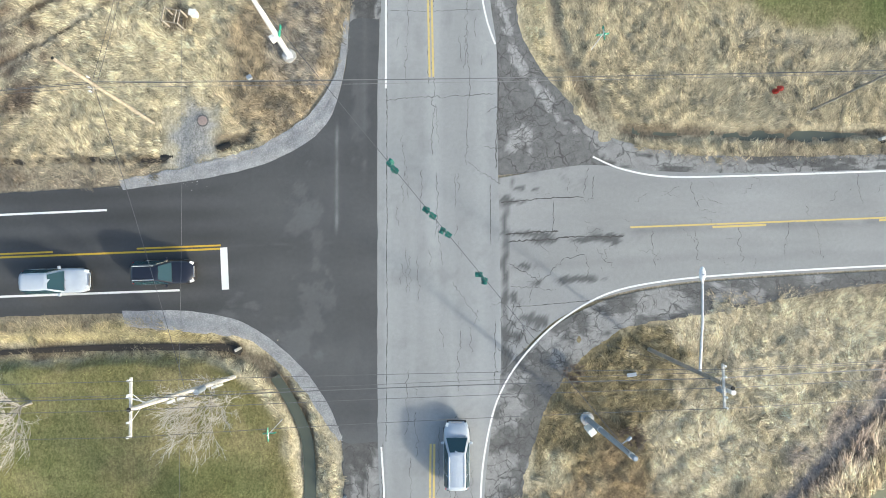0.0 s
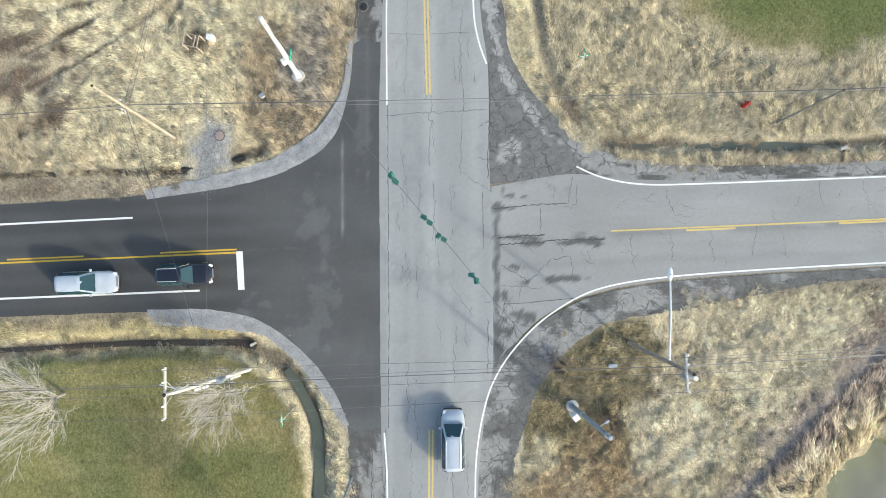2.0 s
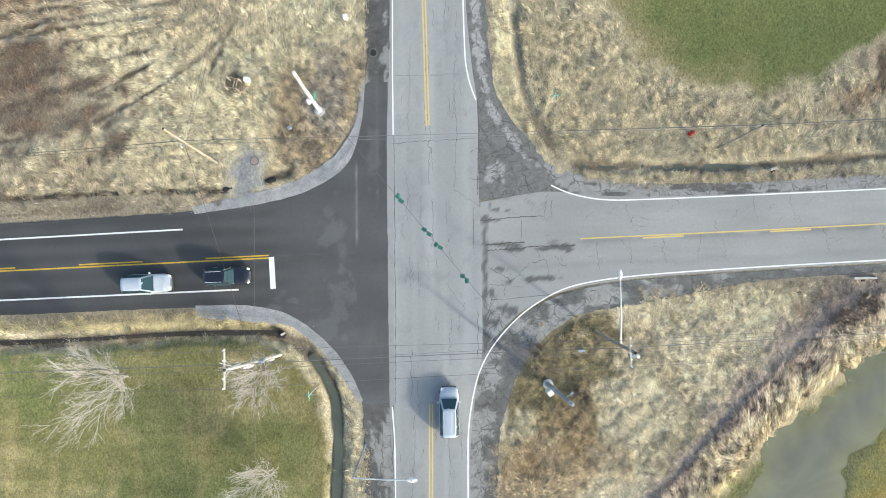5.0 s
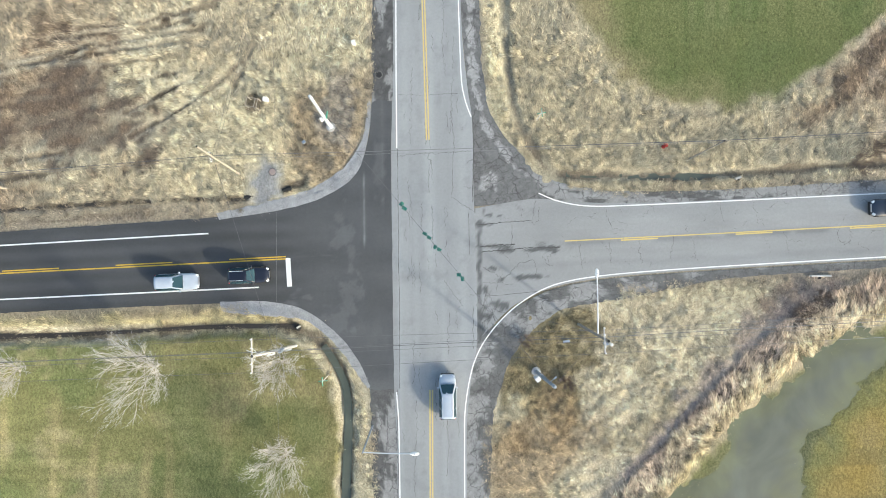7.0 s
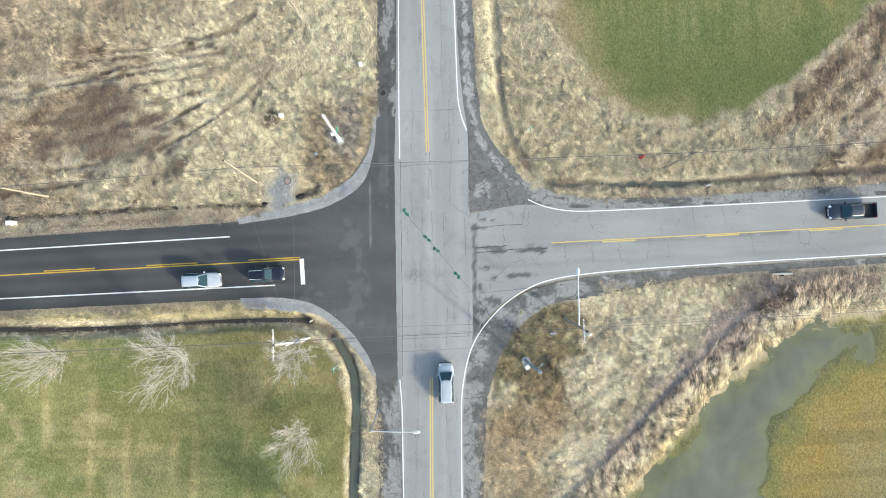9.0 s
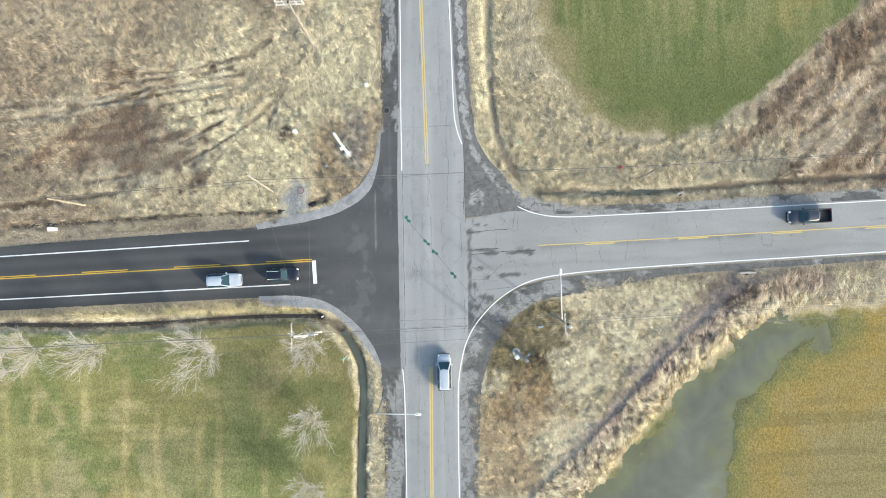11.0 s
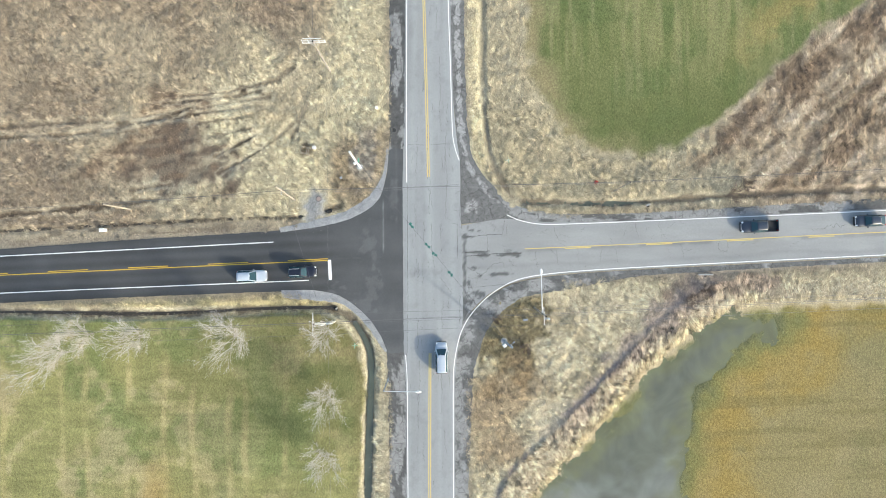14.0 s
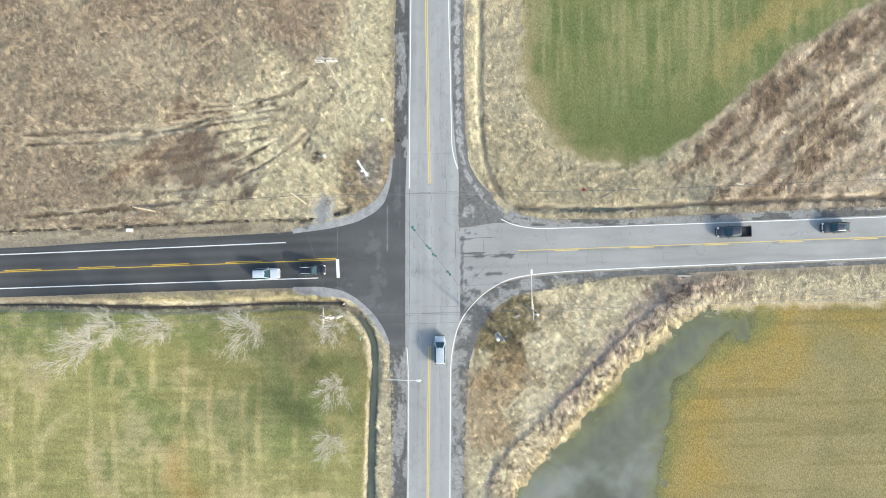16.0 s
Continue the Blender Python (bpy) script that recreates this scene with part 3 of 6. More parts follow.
def pond_water():
    """A level sheet over the hollow; the bed shows through where it is shallow."""
    xs, ys = np.arange(11, 56, 0.4), np.arange(-47, -4, 0.4)
    X, Y = np.meshgrid(xs, ys)
    deep = inside(X, Y, POND) + 1.3 * fbm(X, Y, 2.5, 77, 4)
    nx = len(xs)
    faces = [(j * nx + i, j * nx + i + 1, (j + 1) * nx + i + 1, (j + 1) * nx + i) for j in range(len(ys) - 1) for i in range(nx - 1) if deep[j:j + 2, i:i + 2].max() > -3.0]
    ob = flat_mesh("water_pond", np.stack([X, Y, 0 * X - 0.115], -1).reshape(-1, 3), faces, M_POND)
    col = np.zeros(X.shape + (3,)) + np.array((0.12, 0.127, 0.095))
    col = lay(col, (0.185, 0.195, 0.17), smooth(fbm(X, Y, 9, 711) + 0.25, 0.0, 0.8) * smooth(-Y, 14, 24))
    col = lay(col, (0.155, 0.16, 0.088), 1 - smooth(deep, -0.8, 2.8))
    color_points(ob.data, col)
    return tagged(ob, "shallow grey-green flood water lying in the wet field", "water", kind="structure")


pond_water()


def strip_water(name, pts, widths, z, label, mat=None):
    line = spline(pts, 0.5)
    d = np.gradient(line, axis=0)
    d /= np.linalg.norm(d, axis=1)[:, None]
    nr = np.stack([-d[:, 1], d[:, 0]], 1)
    w = np.interp(np.linspace(0, 1, len(line)), np.linspace(0, 1, len(widths)), widths)[:, None] / 2
    n = len(line)
    v = [(*p, z) for p in line + nr * w] + [(*p, z) for p in line - nr * w]
    f = [(n + i, n + i + 1, i + 1, i) for i in range(n - 1)]
    return tagged(flat_mesh(name, v, f, mat or M_DITCH), label, "water", kind="structure")


strip_water("water_ditch_south", [(-11.5, -8.5), (-10.9, -9.4), (-10.4, -10.2), (-9.25, -12.8), (-9.0, -17), (-9.3, -23), (-9.6, -37), (-10.4, -160)], (0.7, 1.35, 1.4, 1.4, 1.4), -0.33, "narrow ditch of murky green standing water")
strip_water("water_ditch_north", [(12.8, 8.95), (15, 8.7), (18.8, 8.62), (22, 8.55), (26.5, 8.45), (30, 8.5)], (0.3, 1.0, 1.0, 0.9, 0.3), -0.28, "narrow roadside ditch of murky green water")

strip_water("water_ditch_west", [(-160, -10.8), (-68, -6.9), (-41, -7.2), (-23.6, -6.5), (-15, -6.5), (-13.9, -6.8)], (0.4, 0.5, 0.3, 0.55, 0.35, 0.5, 0.3, 0.6, 0.35, 0.55), -0.505, "thin muddy ditch bottom between verge and lawn", M_MUD)
strip_water("water_ditch_northwest", [(-160, 1.4), (-68, 4.7), (-45, 5.8), (-25, 6.7), (-19.2, 6.6)], (0.5, 0.35, 0.5, 0.3, 0.5, 0.3), -0.2, "thin dark muddy ditch bottom under straw", M_MUD)
# ---- roads ----
M = 0.0416


def mid(x):
    return 1.17 + M * x


def spots(X, Y, places, seed):
    """Soft ragged stains. places: x, y, half length, half width."""
    r = np.zeros(X.shape)
    n = fbm(X, Y, 0.9, seed, 5)
    for x, y, a, b in places:
        d = np.hypot((X - x) / a, (Y - y) / b)
        r = np.maximum(r, 1 - smooth(d + 0.8 * n, 0.55, 1.05))
    return r


def tone_main(X, Y):
    v = 0.34 + 0.02 * fbm(X, Y * 0.15, 2.0, 501) + 0.022 * vnoise(X, Y * 0.02, 0.55, 503) + 0.012 * fbm(X, Y, 9, 505)
    v = v + 0.012 * np.cos((X + 0.55) * 2 * math.pi / 1.75) - 0.02 * np.exp(-((np.abs(X + 0.5) - 1.8) / 0.35) ** 2)
    v = v - 0.035 * np.exp(-((Y + 1.3 + 0.4 * fbm(X, Y, 3, 507)) / 0.55) ** 2) * smooth(-X, -3.5, 1)
    v = v - 0.05 * smooth(-X, 3.66, 3.74) - 0.03 * smooth(fbm(X, Y, 0.9, 509), 0.3, 0.9)
    v = v + 0.03 * smooth(X, 2.6, 3.6) * smooth(np.abs(Y - 3), 4, 10)
    return np.stack([v * 0.975, v, v * 1.01], -1)


def tone_east(X, Y):
    v = 0.315 + 0.022 * fbm(X * 0.2, Y, 1.6, 521) + 0.015 * fbm(X, Y, 6, 525)
    c = Y - 1.97 - 0.0412 * (X - 13.4)
    v = v - 0.075 * np.exp(-((c + 0.25) / 0.32) ** 2) * smooth(X, 9, 11) * smooth(fbm(X, Y, 2.5, 527) + 0.6, 0, 0.8)
    v = v - 0.03 * np.exp(-((c + 2.4 + 0.3 * fbm(X, Y, 4, 529)) / 0.35) ** 2)
    dark = spots(X, Y, [(5.4, -0.75, 0.9, 0.2), (5.5, -3.2, 0.95, 0.45), (6.2, 1.5, 1.7, 0.16), (8.8, 1.05, 2.8, 0.18), (11.5, 1.25, 1.6, 0.35), (5.2, 3.75, 1.1, 0.2), (4.5, 3.8, 0.45, 0.5), (6.9, -1.9, 0.5, 0.25), (9, -1.7, 1.8, 0.25), (5.2, -5.5, 0.7, 0.9), (4.7, -7.5, 0.4, 1.2), (7.0, -4.6, 0.8, 0.5), (5.6, 4.7, 0.5, 0.2), (6.8, 4.6, 0.4, 0.16)], 531)
    seam = np.exp(-((X - 4.62 - 0.12 * fbm(X, Y, 1.0, 533)) / 0.24) ** 4) * np.clip(0.95 + 0.5 * fbm(X, Y, 0.8, 535), 0, 1) * (1 - smooth(Y, 3.2, 4.5))
    rag = smooth(fbm(X, Y, 0.7, 537) + 0.35 * smooth(6.3 - X, 0, 2), 0.35, 0.8) * smooth(Y - 4.1 + 0.3 * fbm(X, Y, 1, 539), 0, 1.0) * (1 - smooth(X, 8, 11))
    v = v * (1 - 0.58 * np.clip(np.maximum(np.maximum(dark, seam), 0.9 * rag), 0, 1))
    return np.stack([v * 0.99, v, v], -1)


def tone_west(X, Y):
    v = 0.080 + 0.009 * fbm(X * 0.3, Y, 2.0, 541) + 0.007 * fbm(X, Y, 7, 543)
    v = v + 0.022 * smooth(X, -17, -11) + 0.012 * np.clip(fbm(X * 1.6, Y * 0.5, 2.2, 545), 0, 1) * smooth(X, -14, -6)
    lane = Y - 0.55 - 0.0401 * (X + 15.2)
    v = v + 0.008 * np.cos(lane * 2 * math.pi / 1.6) * smooth(-X, 12, 16)
    v = v + 0.026 * spots(X, Y, [(-13.9, -2.9, 0.6, 0.6), (-13.3, -3.5, 1.0, 0.35), (-10.2, -6.2, 1.6, 1.2), (-8.8, -3.2, 0.9, 2.6), (-9.5, 3.0, 1.2, 2.2), (-5.6, 9.5, 0.5, 3.0), (-14.5, -4.2, 1.8, 0.3)], 547)
    v = v + 0.10 * np.exp(-((X + 7.14) / 0.1) ** 2) * smooth(Y, 1.2, 2.4) * (1 - smooth(Y, 8.8, 9.6)) * (0.6 + 0.5 * fbm(X, Y, 1, 549))
    v = v + 0.02 * np.exp(-((X + 5.3 + 0.1 * fbm(X, Y, 2, 551)) / 0.12) ** 2) * smooth(Y, 4, 7) + 0.02 * smooth(-Y, 11, 13)
    v = v + 0.018 * np.exp(-((Y - 0.66 - 0.03 * (X + 15)) / 0.05) ** 2) * smooth(X, -15, -14.5) * (1 - smooth(X, -8, -7))
    return np.stack([v * 0.975, v, v * 1.035], -1)


def plates(X, Y, pale, dark, scale, bias, seed, stretch=(1, 1)):
    """Pale worn plates among dark crumbled tar."""
    n = fbm(X * stretch[0], Y * stretch[1], scale, seed, 5) + 0.25 * fbm(X, Y, 0.6, seed + 9, 3)
    m = smooth(n + bias, -0.04, 0.14)
    v = dark + (pale - dark) * m + 0.02 * fbm(X, Y, 0.5, seed + 5, 3)
    return np.stack([v * 1.0, v * 0.99, v * 0.975], -1)


def tone_se(X, Y):
    gap = away(X, Y, SE_EDGE)
    bias = -0.02 + 0.4 * smooth(-Y, 9, 12) * (1 - smooth(X, 4.9, 5.8)) - 0.5 * (1 - smooth(gap, 0.15, 0.8)) - 0.25 * smooth(X, 13, 18)
    n = fbm(X, Y, 1.9, 561, 5) + 0.25 * fbm(X, Y, 0.6, 570, 3)
    m = smooth(n + bias + 0.1, -0.06, 0.14)
    v = 0.155 + 0.145 * m + 0.02 * fbm(X, Y, 0.5, 566, 3)
    return np.stack([v, v * 0.99, v * 0.97], -1)


def tone_ne(X, Y):
    gap = away(X, Y, NE_EDGE)
    lit = np.exp(-((gap - 1.0) / 0.45) ** 2) * 1.25 * smooth(Y, 7.8, 9.5)
    n = 0.3 * fbm(X, Y, 1.7, 581, 5) + (0.25 + 0.5 * lit) * fbm(X, Y, 0.6, 590, 3) + 0.85 * lit - 0.42 + 0.45 * spots(X, Y, [(5.9, 8.3, 1.2, 0.7), (8.2, 9.0, 1.4, 0.4)], 595)
    v = 0.180 + 0.18 * smooth(n, -0.04, 0.22) + 0.015 * fbm(X, Y, 0.5, 586, 3)
    return np.stack([v, v * 0.99, v * 0.975], -1)


SE_EDGE = spline([(5.0, -160), (5.0, -37), (5.8, -16.4), (6.6, -13.0), (8.25, -9.2), (11.2, -6.1), (14.2, -4.8), (19.5, -4.0), (24.7, -3.0), (31.4, -1.95), (71.4, 0.05), (200, 5.2)], 2.0)
NE_EDGE = spline([(13.4, 7.7), (9.8, 9.9), (7.0, 13.3), (5.7, 16.0), (5.0, 23.5), (4.75, 42), (5.6, 200)], 2.0)
road_main = band("road_main", [(-4.3, -400), (-4.0, -60), (-4.0, -20), (-4.25, -13), (-4.3, 0), (-4.3, 12), (-4.0, 20), (-3.8, 42), (-2, 400)],
                 [(2.9, -400), (3.05, -60), (3.1, -18), (3.6, -12.5), (4.3, -8), (4.25, 0), (4.1, 8), (4.05, 14.5), (3.6, 18), (3.1, 24), (2.75, 42), (3.6, 400)], 0.0, M_TAR, 40, 0.3, (0.05, 0), tone=tone_main)
tagged(road_main, "worn pale grey asphalt main road", "road", kind="structure")
road_west = band("road_west", [(-400, -17.5), (-68, -5.65), (-46, -4.8), (-22, -4.0), (-17.1, -4.05), (-13.2, -5.0), (-9.7, -7.75), (-7.7, -10.5), (-6.75, -12.85), (-4.2, -12.95)],
                 [(-400, -10), (-68, 2.1), (-46, 3.45), (-23.5, 4.75), (-15.4, 5.7), (-11.3, 6.9), (-7.9, 9.3), (-6.55, 13.2), (-6.25, 16.4), (-4.2, 16.6)], -0.008, M_TAR, 90, 0.25, (0.06, 0.06), tone=tone_west)
tagged(road_west, "freshly laid dark asphalt side road with wide flares", "road", kind="structure")
road_east = band("road_east", [(4.1, -8.5), (6, -6.5), (8.4, -4.4), (12.4, -2.7), (18.4, -1.75), (31.4, -0.95), (71.4, 0.85), (400, 14.5)],
                 [(4.1, 5.4), (7, 5.9), (10.5, 6.35), (15, 5.95), (20.9, 5.8), (31.5, 6.1), (71.4, 7.75), (400, 21.4)], -0.006, M_TAR, 70, 0.2, tone=tone_east)
tagged(road_east, "cracked pale grey asphalt side road", "road", kind="structure")
sh = []
sh.append(band("shoulder_southeast", [(2.95, -160), (3.0, -37), (3.0, -18), (3.6, -12), (4.3, -8.3), (6.3, -6.4), (8.6, -4.6), (12.4, -2.9), (18.4, -1.9), (31.4, -1.1), (71.4, 0.7), (200, 6)],
               [(4.9, -160), (5.0, -37), (5.8, -16.4), (6.6, -13.0), (8.25, -9.2), (11.2, -6.1), (14.2, -4.8), (19.5, -4.0), (24.7, -3.0), (31.4, -1.95), (71.4, 0.05), (200, 5.2)], -0.014, M_CRUMBLE, 16, 0.2, (0, 0.2), tone=tone_se))
sh.append(band("shoulder_northeast", [(4.0, 5.6), (4.0, 9), (4.0, 14), (3.6, 18), (3.0, 26), (2.7, 42), (3.4, 200)],
               [(11.5, 6.3), (9.8, 9.9), (7.0, 13.3), (5.7, 16.0), (5.0, 23.5), (4.75, 42), (5.6, 200)], -0.016, M_CRUMBLE, 26, 0.2, (0, 0.2), tone=tone_ne))
sh.append(band("shoulder_east_verge", [(10.2, 6.3), (15, 5.9), (20.9, 5.75), (31.5, 6.05), (71.4, 7.7), (200, 13)],
               [(9.3, 9.6), (13.3, 7.9), (18.8, 7.05), (31.5, 7.15), (71.4, 9.3), (200, 14.6)], -0.018, M_CRUMBLE, 12, 0.25, (0, 0.2), tone=lambda X, Y: plates(X, Y, 0.29, 0.13, 1.5, 0.05, 611, (0.3, 1.4))))
sh.append(band("shoulder_northwest", [(-6.2, 14.5), (-6.2, 19), (-6.0, 42), (-4.4, 200)], [(-4.2, 14.5), (-4.0, 19), (-3.7, 42), (-2.6, 200)], -0.012, M_CRUMBLE, 12, 0.25, (0.2, 0), tone=lambda X, Y: plates(X, Y, 0.27, 0.10, 1.3, -0.22 + 0.2 * smooth(X, -5.4, -4.6), 621, (1.4, 0.35))))
sh.append(band("shoulder_southwest", [(-6.8, -12.8), (-6.6, -16), (-6.4, -37), (-6.6, -160)], [(-4.1, -12.8), (-3.95, -16), (-3.9, -37), (-4.1, -160)], -0.015, M_CRUMBLE, 12, 0.25, (0.2, 0), tone=lambda X, Y: plates(X, Y, 0.28, 0.12, 1.3, 0.0, 631, (1.4, 0.35))))
for s in sh:
    tagged(s, "crumbling dark asphalt road shoulder with pale patches", "road shoulder", kind="structure")
gr = [band("gravel_verge_north", [(-22.0, 4.55), (-15.4, 5.55), (-11.3, 6.75), (-7.9, 9.15), (-6.6, 13.2), (-6.3, 16.4)], [(-22.3, 5.2), (-16, 6.6), (-12.2, 7.8), (-8.9, 10.1), (-7.25, 13.0), (-6.6, 16.8)], -0.0, M_GRAVEL, 4, 0.4, (0.05, 0.2)),
      band("gravel_verge_south", [(-22.0, -3.85), (-17.1, -3.9), (-13.2, -4.85), (-9.7, -7.6), (-7.7, -10.35), (-6.7, -12.7)], [(-21.8, -4.9), (-16.8, -5.35), (-13.2, -5.9), (-10.3, -8.2), (-8.3, -10.9), (-7.0, -12.9)], 0.0, M_GRAVEL, 4, 0.4, (0.05, 0.2))]
for s in gr:
    tagged(s, "strip of crushed grey stone beside the asphalt", "gravel verge", kind="structure")

# ---- road markings ----
Z = 0.006
for pts in ([(-3.72, 11.7), (-3.72, 18), (-3.55, 42), (-1.6, 400)], [(3.95, 14.85), (3.4, 16.4), (3.0, 18.6), (2.75, 28), (2.42, 42), (3.3, 400)], [(-4.0, -13.3), (-3.8, -17), (-3.76, -37), (-3.9, -400)],
            [(2.75, -400), (2.84, -37), (2.9, -17), (3.2, -13.6), (4.06, -10.1), (5.65, -7.35), (8.4, -4.6), (12.3, -2.5), (18.3, -1.52), (31.4, -0.72), (71.4, 1.05), (400, 14.7)],
            [(10.8, 6.93), (12.4, 6.2), (14.8, 5.65), (17.6, 5.5), (31.5, 5.95), (71.4, 7.5), (400, 21.2)]):
    stripe("road_marking_edge", pts, 0.13, Z, M_WHITE_OLD, "worn white painted edge line")
stripe("road_marking_edge", [(-400, -12.6), (-68, 1.1), (-23.1, 3.15)], 0.15, Z, M_WHITE_NEW, "fresh white painted edge line")
stripe("road_marking_edge", [(-400, -18), (-68, -4.25), (-18.0, -2.42)], 0.15, Z, M_WHITE_NEW, "fresh white painted edge line")
stripe("road_marking_stop", [(-14.99, 0.55), (-14.84, -2.38)], 0.5, Z, M_WHITE_NEW, "fresh white painted stop bar", smooth=False)
for o in (-0.13, 0.13):
    stripe("road_marking_centre", [(-0.53 + o, 12.5), (-0.85 + o, 28), (-1.1 + o, 42), (0.5 + o, 400)], 0.14, Z, M_YELLOW_OLD, "worn double yellow centre line")
    stripe("road_marking_centre", [(-0.45 + o, -13.1), (-0.5 + o, -18), (-0.62 + o, -37), (-0.7 + o, -400)], 0.14, Z, M_YELLOW_OLD, "worn double yellow centre line")
stripe("road_marking_centre", [(-400, -15.5), (-68, -1.66), (-15.2, 0.46)], 0.13, Z, M_YELLOW_NEW, "fresh solid yellow centre line")
stripe("road_marking_centre", [(13.4, 1.97), (31.4, 2.66), (71.4, 4.36), (400, 18)], 0.12, Z, M_YELLOW_OLD, "worn solid yellow centre line")
for k in range(9):
    x = -21.0 - 11.6 * k
    a, b = (x, 0.46 + 0.0401 * (x + 15.2) + 0.24), (x + 5.8, 0.46 + 0.0401 * (x + 5.8 + 15.2) + 0.24)
    stripe("road_marking_dash", [a, b], 0.12, Z, M_YELLOW_NEW, "fresh yellow centre dash", smooth=False)
for k in range(7):
    x = 19.2 + 11.8 * k
    stripe("road_marking_dash", [(x, 1.97 + 0.0412 * (x - 13.4) - 0.22), (x + 3.8, 1.97 + 0.0412 * (x + 3.8 - 13.4) - 0.22)], 0.14, Z, M_YELLOW_OLD, "worn yellow centre dash", smooth=False)


# ---- cracks, joints and stains in the tar ----
def wander(a, b, amp, rng, step=0.16):
    a, b = np.array(a, float), np.array(b, float)
    n = max(3, int(np.linalg.norm(b - a) / step))
    t = np.linspace(0, 1, n)[:, None]
    line = a + (b - a) * t
    d = (b - a) / np.linalg.norm(b - a)
    side = np.array([-d[1], d[0]])
    w = np.cumsum(rng.randn(n)) * 0.45
    w = w - np.linspace(w[0], w[-1], n)
    return line + side * (amp * (0.6 * w + 0.5 * rng.randn(n)))[:, None]


def ribbons(name, lines, z, material, label):
    """Thin uneven ribbons along many lines, joined into one mesh."""
    rng = np.random.RandomState(5)
    verts, faces = [], []
    for line, width in lines:
        d = np.gradient(line, axis=0)
        d /= np.linalg.norm(d, axis=1)[:, None] + 1e-9
        nr = np.stack([-d[:, 1], d[:, 0]], 1)
        w = width * rng.uniform(0.35, 1.2, (len(line), 1)) / 2
        w[0] = w[-1] = 0.002
        k = len(verts)
        for p, q in zip(line - nr * w, line + nr * w):
            verts += [(*p, z), (*q, z)]
        faces += [(k + 2 * i, k + 2 * i + 2, k + 2 * i + 3, k + 2 * i + 1) for i in range(len(line) - 1)]
    ob = flat_mesh(name, verts, faces, material)
    return tagged(ob, label, "road cracks", kind="stuff")


rng = np.random.RandomState(3)
cr = []
CRACKS_MAIN = [
    ((-3.68, -13), (-3.66, 12), 0.02, 0.07), ((-3.7, 12), (-3.6, 40), 0.02, 0.04), ((4.1, 14.5), (4.02, 6), 0.05, 0.09), ((3.6, 5), (3.62, 0.6), 0.02, 0.06),
    ((4.0, -4.5), (3.9, -9), 0.06, 0.06), ((-0.45, 19), (-0.5, 7), 0.10, 0.045), ((-0.2, 5.9), (-0.2, 1.3), 0.06, 0.05), ((2.0, 19), (1.9, 6.3), 0.10, 0.045),
    ((1.55, -5.2), (1.3, -9.5), 0.10, 0.045), ((-2.1, -8), (-2.3, -12.6), 0.10, 0.04), ((-2.4, 6.0), (-2.5, 3.6), 0.07, 0.035), ((1.2, 30), (1.3, 19), 0.1, 0.04),
    ((-2.2, 3.8), (-2.6, 8.5), 0.1, 0.03),
]
CRACKS_MAIN_SIDE = [
    ((1.9, 6.6), (4.3, 5.0), 0.1, 0.04), ((-2.0, -14), (-2.2, -24), 0.1, 0.04), ((1.2, -11), (1.0, -22), 0.1, 0.04), ((-2.3, 12), (-2.1, 20), 0.08, 0.03),
    ((0.9, -1.8), (2.9, -4.6), 0.1, 0.03), ((4.3, 3.7), (10.2, 4.1), 0.04, 0.10), ((10.1, 4.1), (10.5, 6.2), 0.05, 0.05), ((8.05, 3.8), (7.95, 1.6), 0.04, 0.06),
    ((4.6, 1.45), (8.4, 1.7), 0.04, 0.15), ((4.8, 0.95), (13, 1.35), 0.05, 0.12), ((5.0, -3.6), (13.5, -2.95), 0.02, 0.06), ((4.9, -0.5), (7.1, -1.9), 0.1, 0.06),
    ((7.1, -1.9), (8.8, -0.2), 0.1, 0.05),
]
CRACKS_EAST = [
    ((8.8, -0.2), (10.3, 0.0), 0.1, 0.05), ((10.3, 0.0), (10.4, -1.6), 0.1, 0.04), ((4.9, -2.2), (8.2, -2.4), 0.1, 0.04), ((10.9, 5.6), (10.7, 4.0), 0.05, 0.05),
    ((17.7, 5.2), (18.3, 3.2), 0.1, 0.045), ((18.3, 3.2), (19.6, 3.1), 0.1, 0.035), ((11.0, 0.5), (12.2, -0.9), 0.2, 0.04), ((12.5, 0.9), (11.6, -0.5), 0.2, 0.035),
    ((15.0, 1.7), (15.1, -0.9), 0.15, 0.04), ((18.0, 1.8), (18.3, -0.4), 0.15, 0.04), ((21, 2.2), (21.3, -0.5), 0.15, 0.04), ((24.6, 2.4), (24.2, 0.0), 0.15, 0.045),
    ((26.5, 2.3), (26.9, -0.3), 0.15, 0.03),
]
CRACKS_EAST_FAR = [
    ((29.5, 6.0), (29.8, 3.6), 0.15, 0.03), ((41, 3.0), (42.6, 1.2), 0.3, 0.06), ((43.5, 3.2), (42.6, 1.2), 0.3, 0.05), ((36, 2.8), (36.3, 0.5), 0.15, 0.04),
    ((33, 5.9), (33.3, 3.4), 0.15, 0.03), ((55, 4.6), (60, 5.2), 0.3, 0.05), ((4.5, -4.2), (6.3, -6.3), 0.15, 0.07), ((5.0, -6.4), (6.5, -4.5), 0.15, 0.05),
    ((-3.9, 10.9), (4.0, 11.4), 0.08, 0.05), ((-3.6, 17.2), (3, 17.3), 0.05, 0.03), ((-3.9, -13.0), (-3.95, -37), 0.06, 0.07), ((-5.0, -14), (-5.2, -22), 0.06, 0.06),
    ((-0.75, 12), (-0.6, 24), 0.05, 0.05),
]
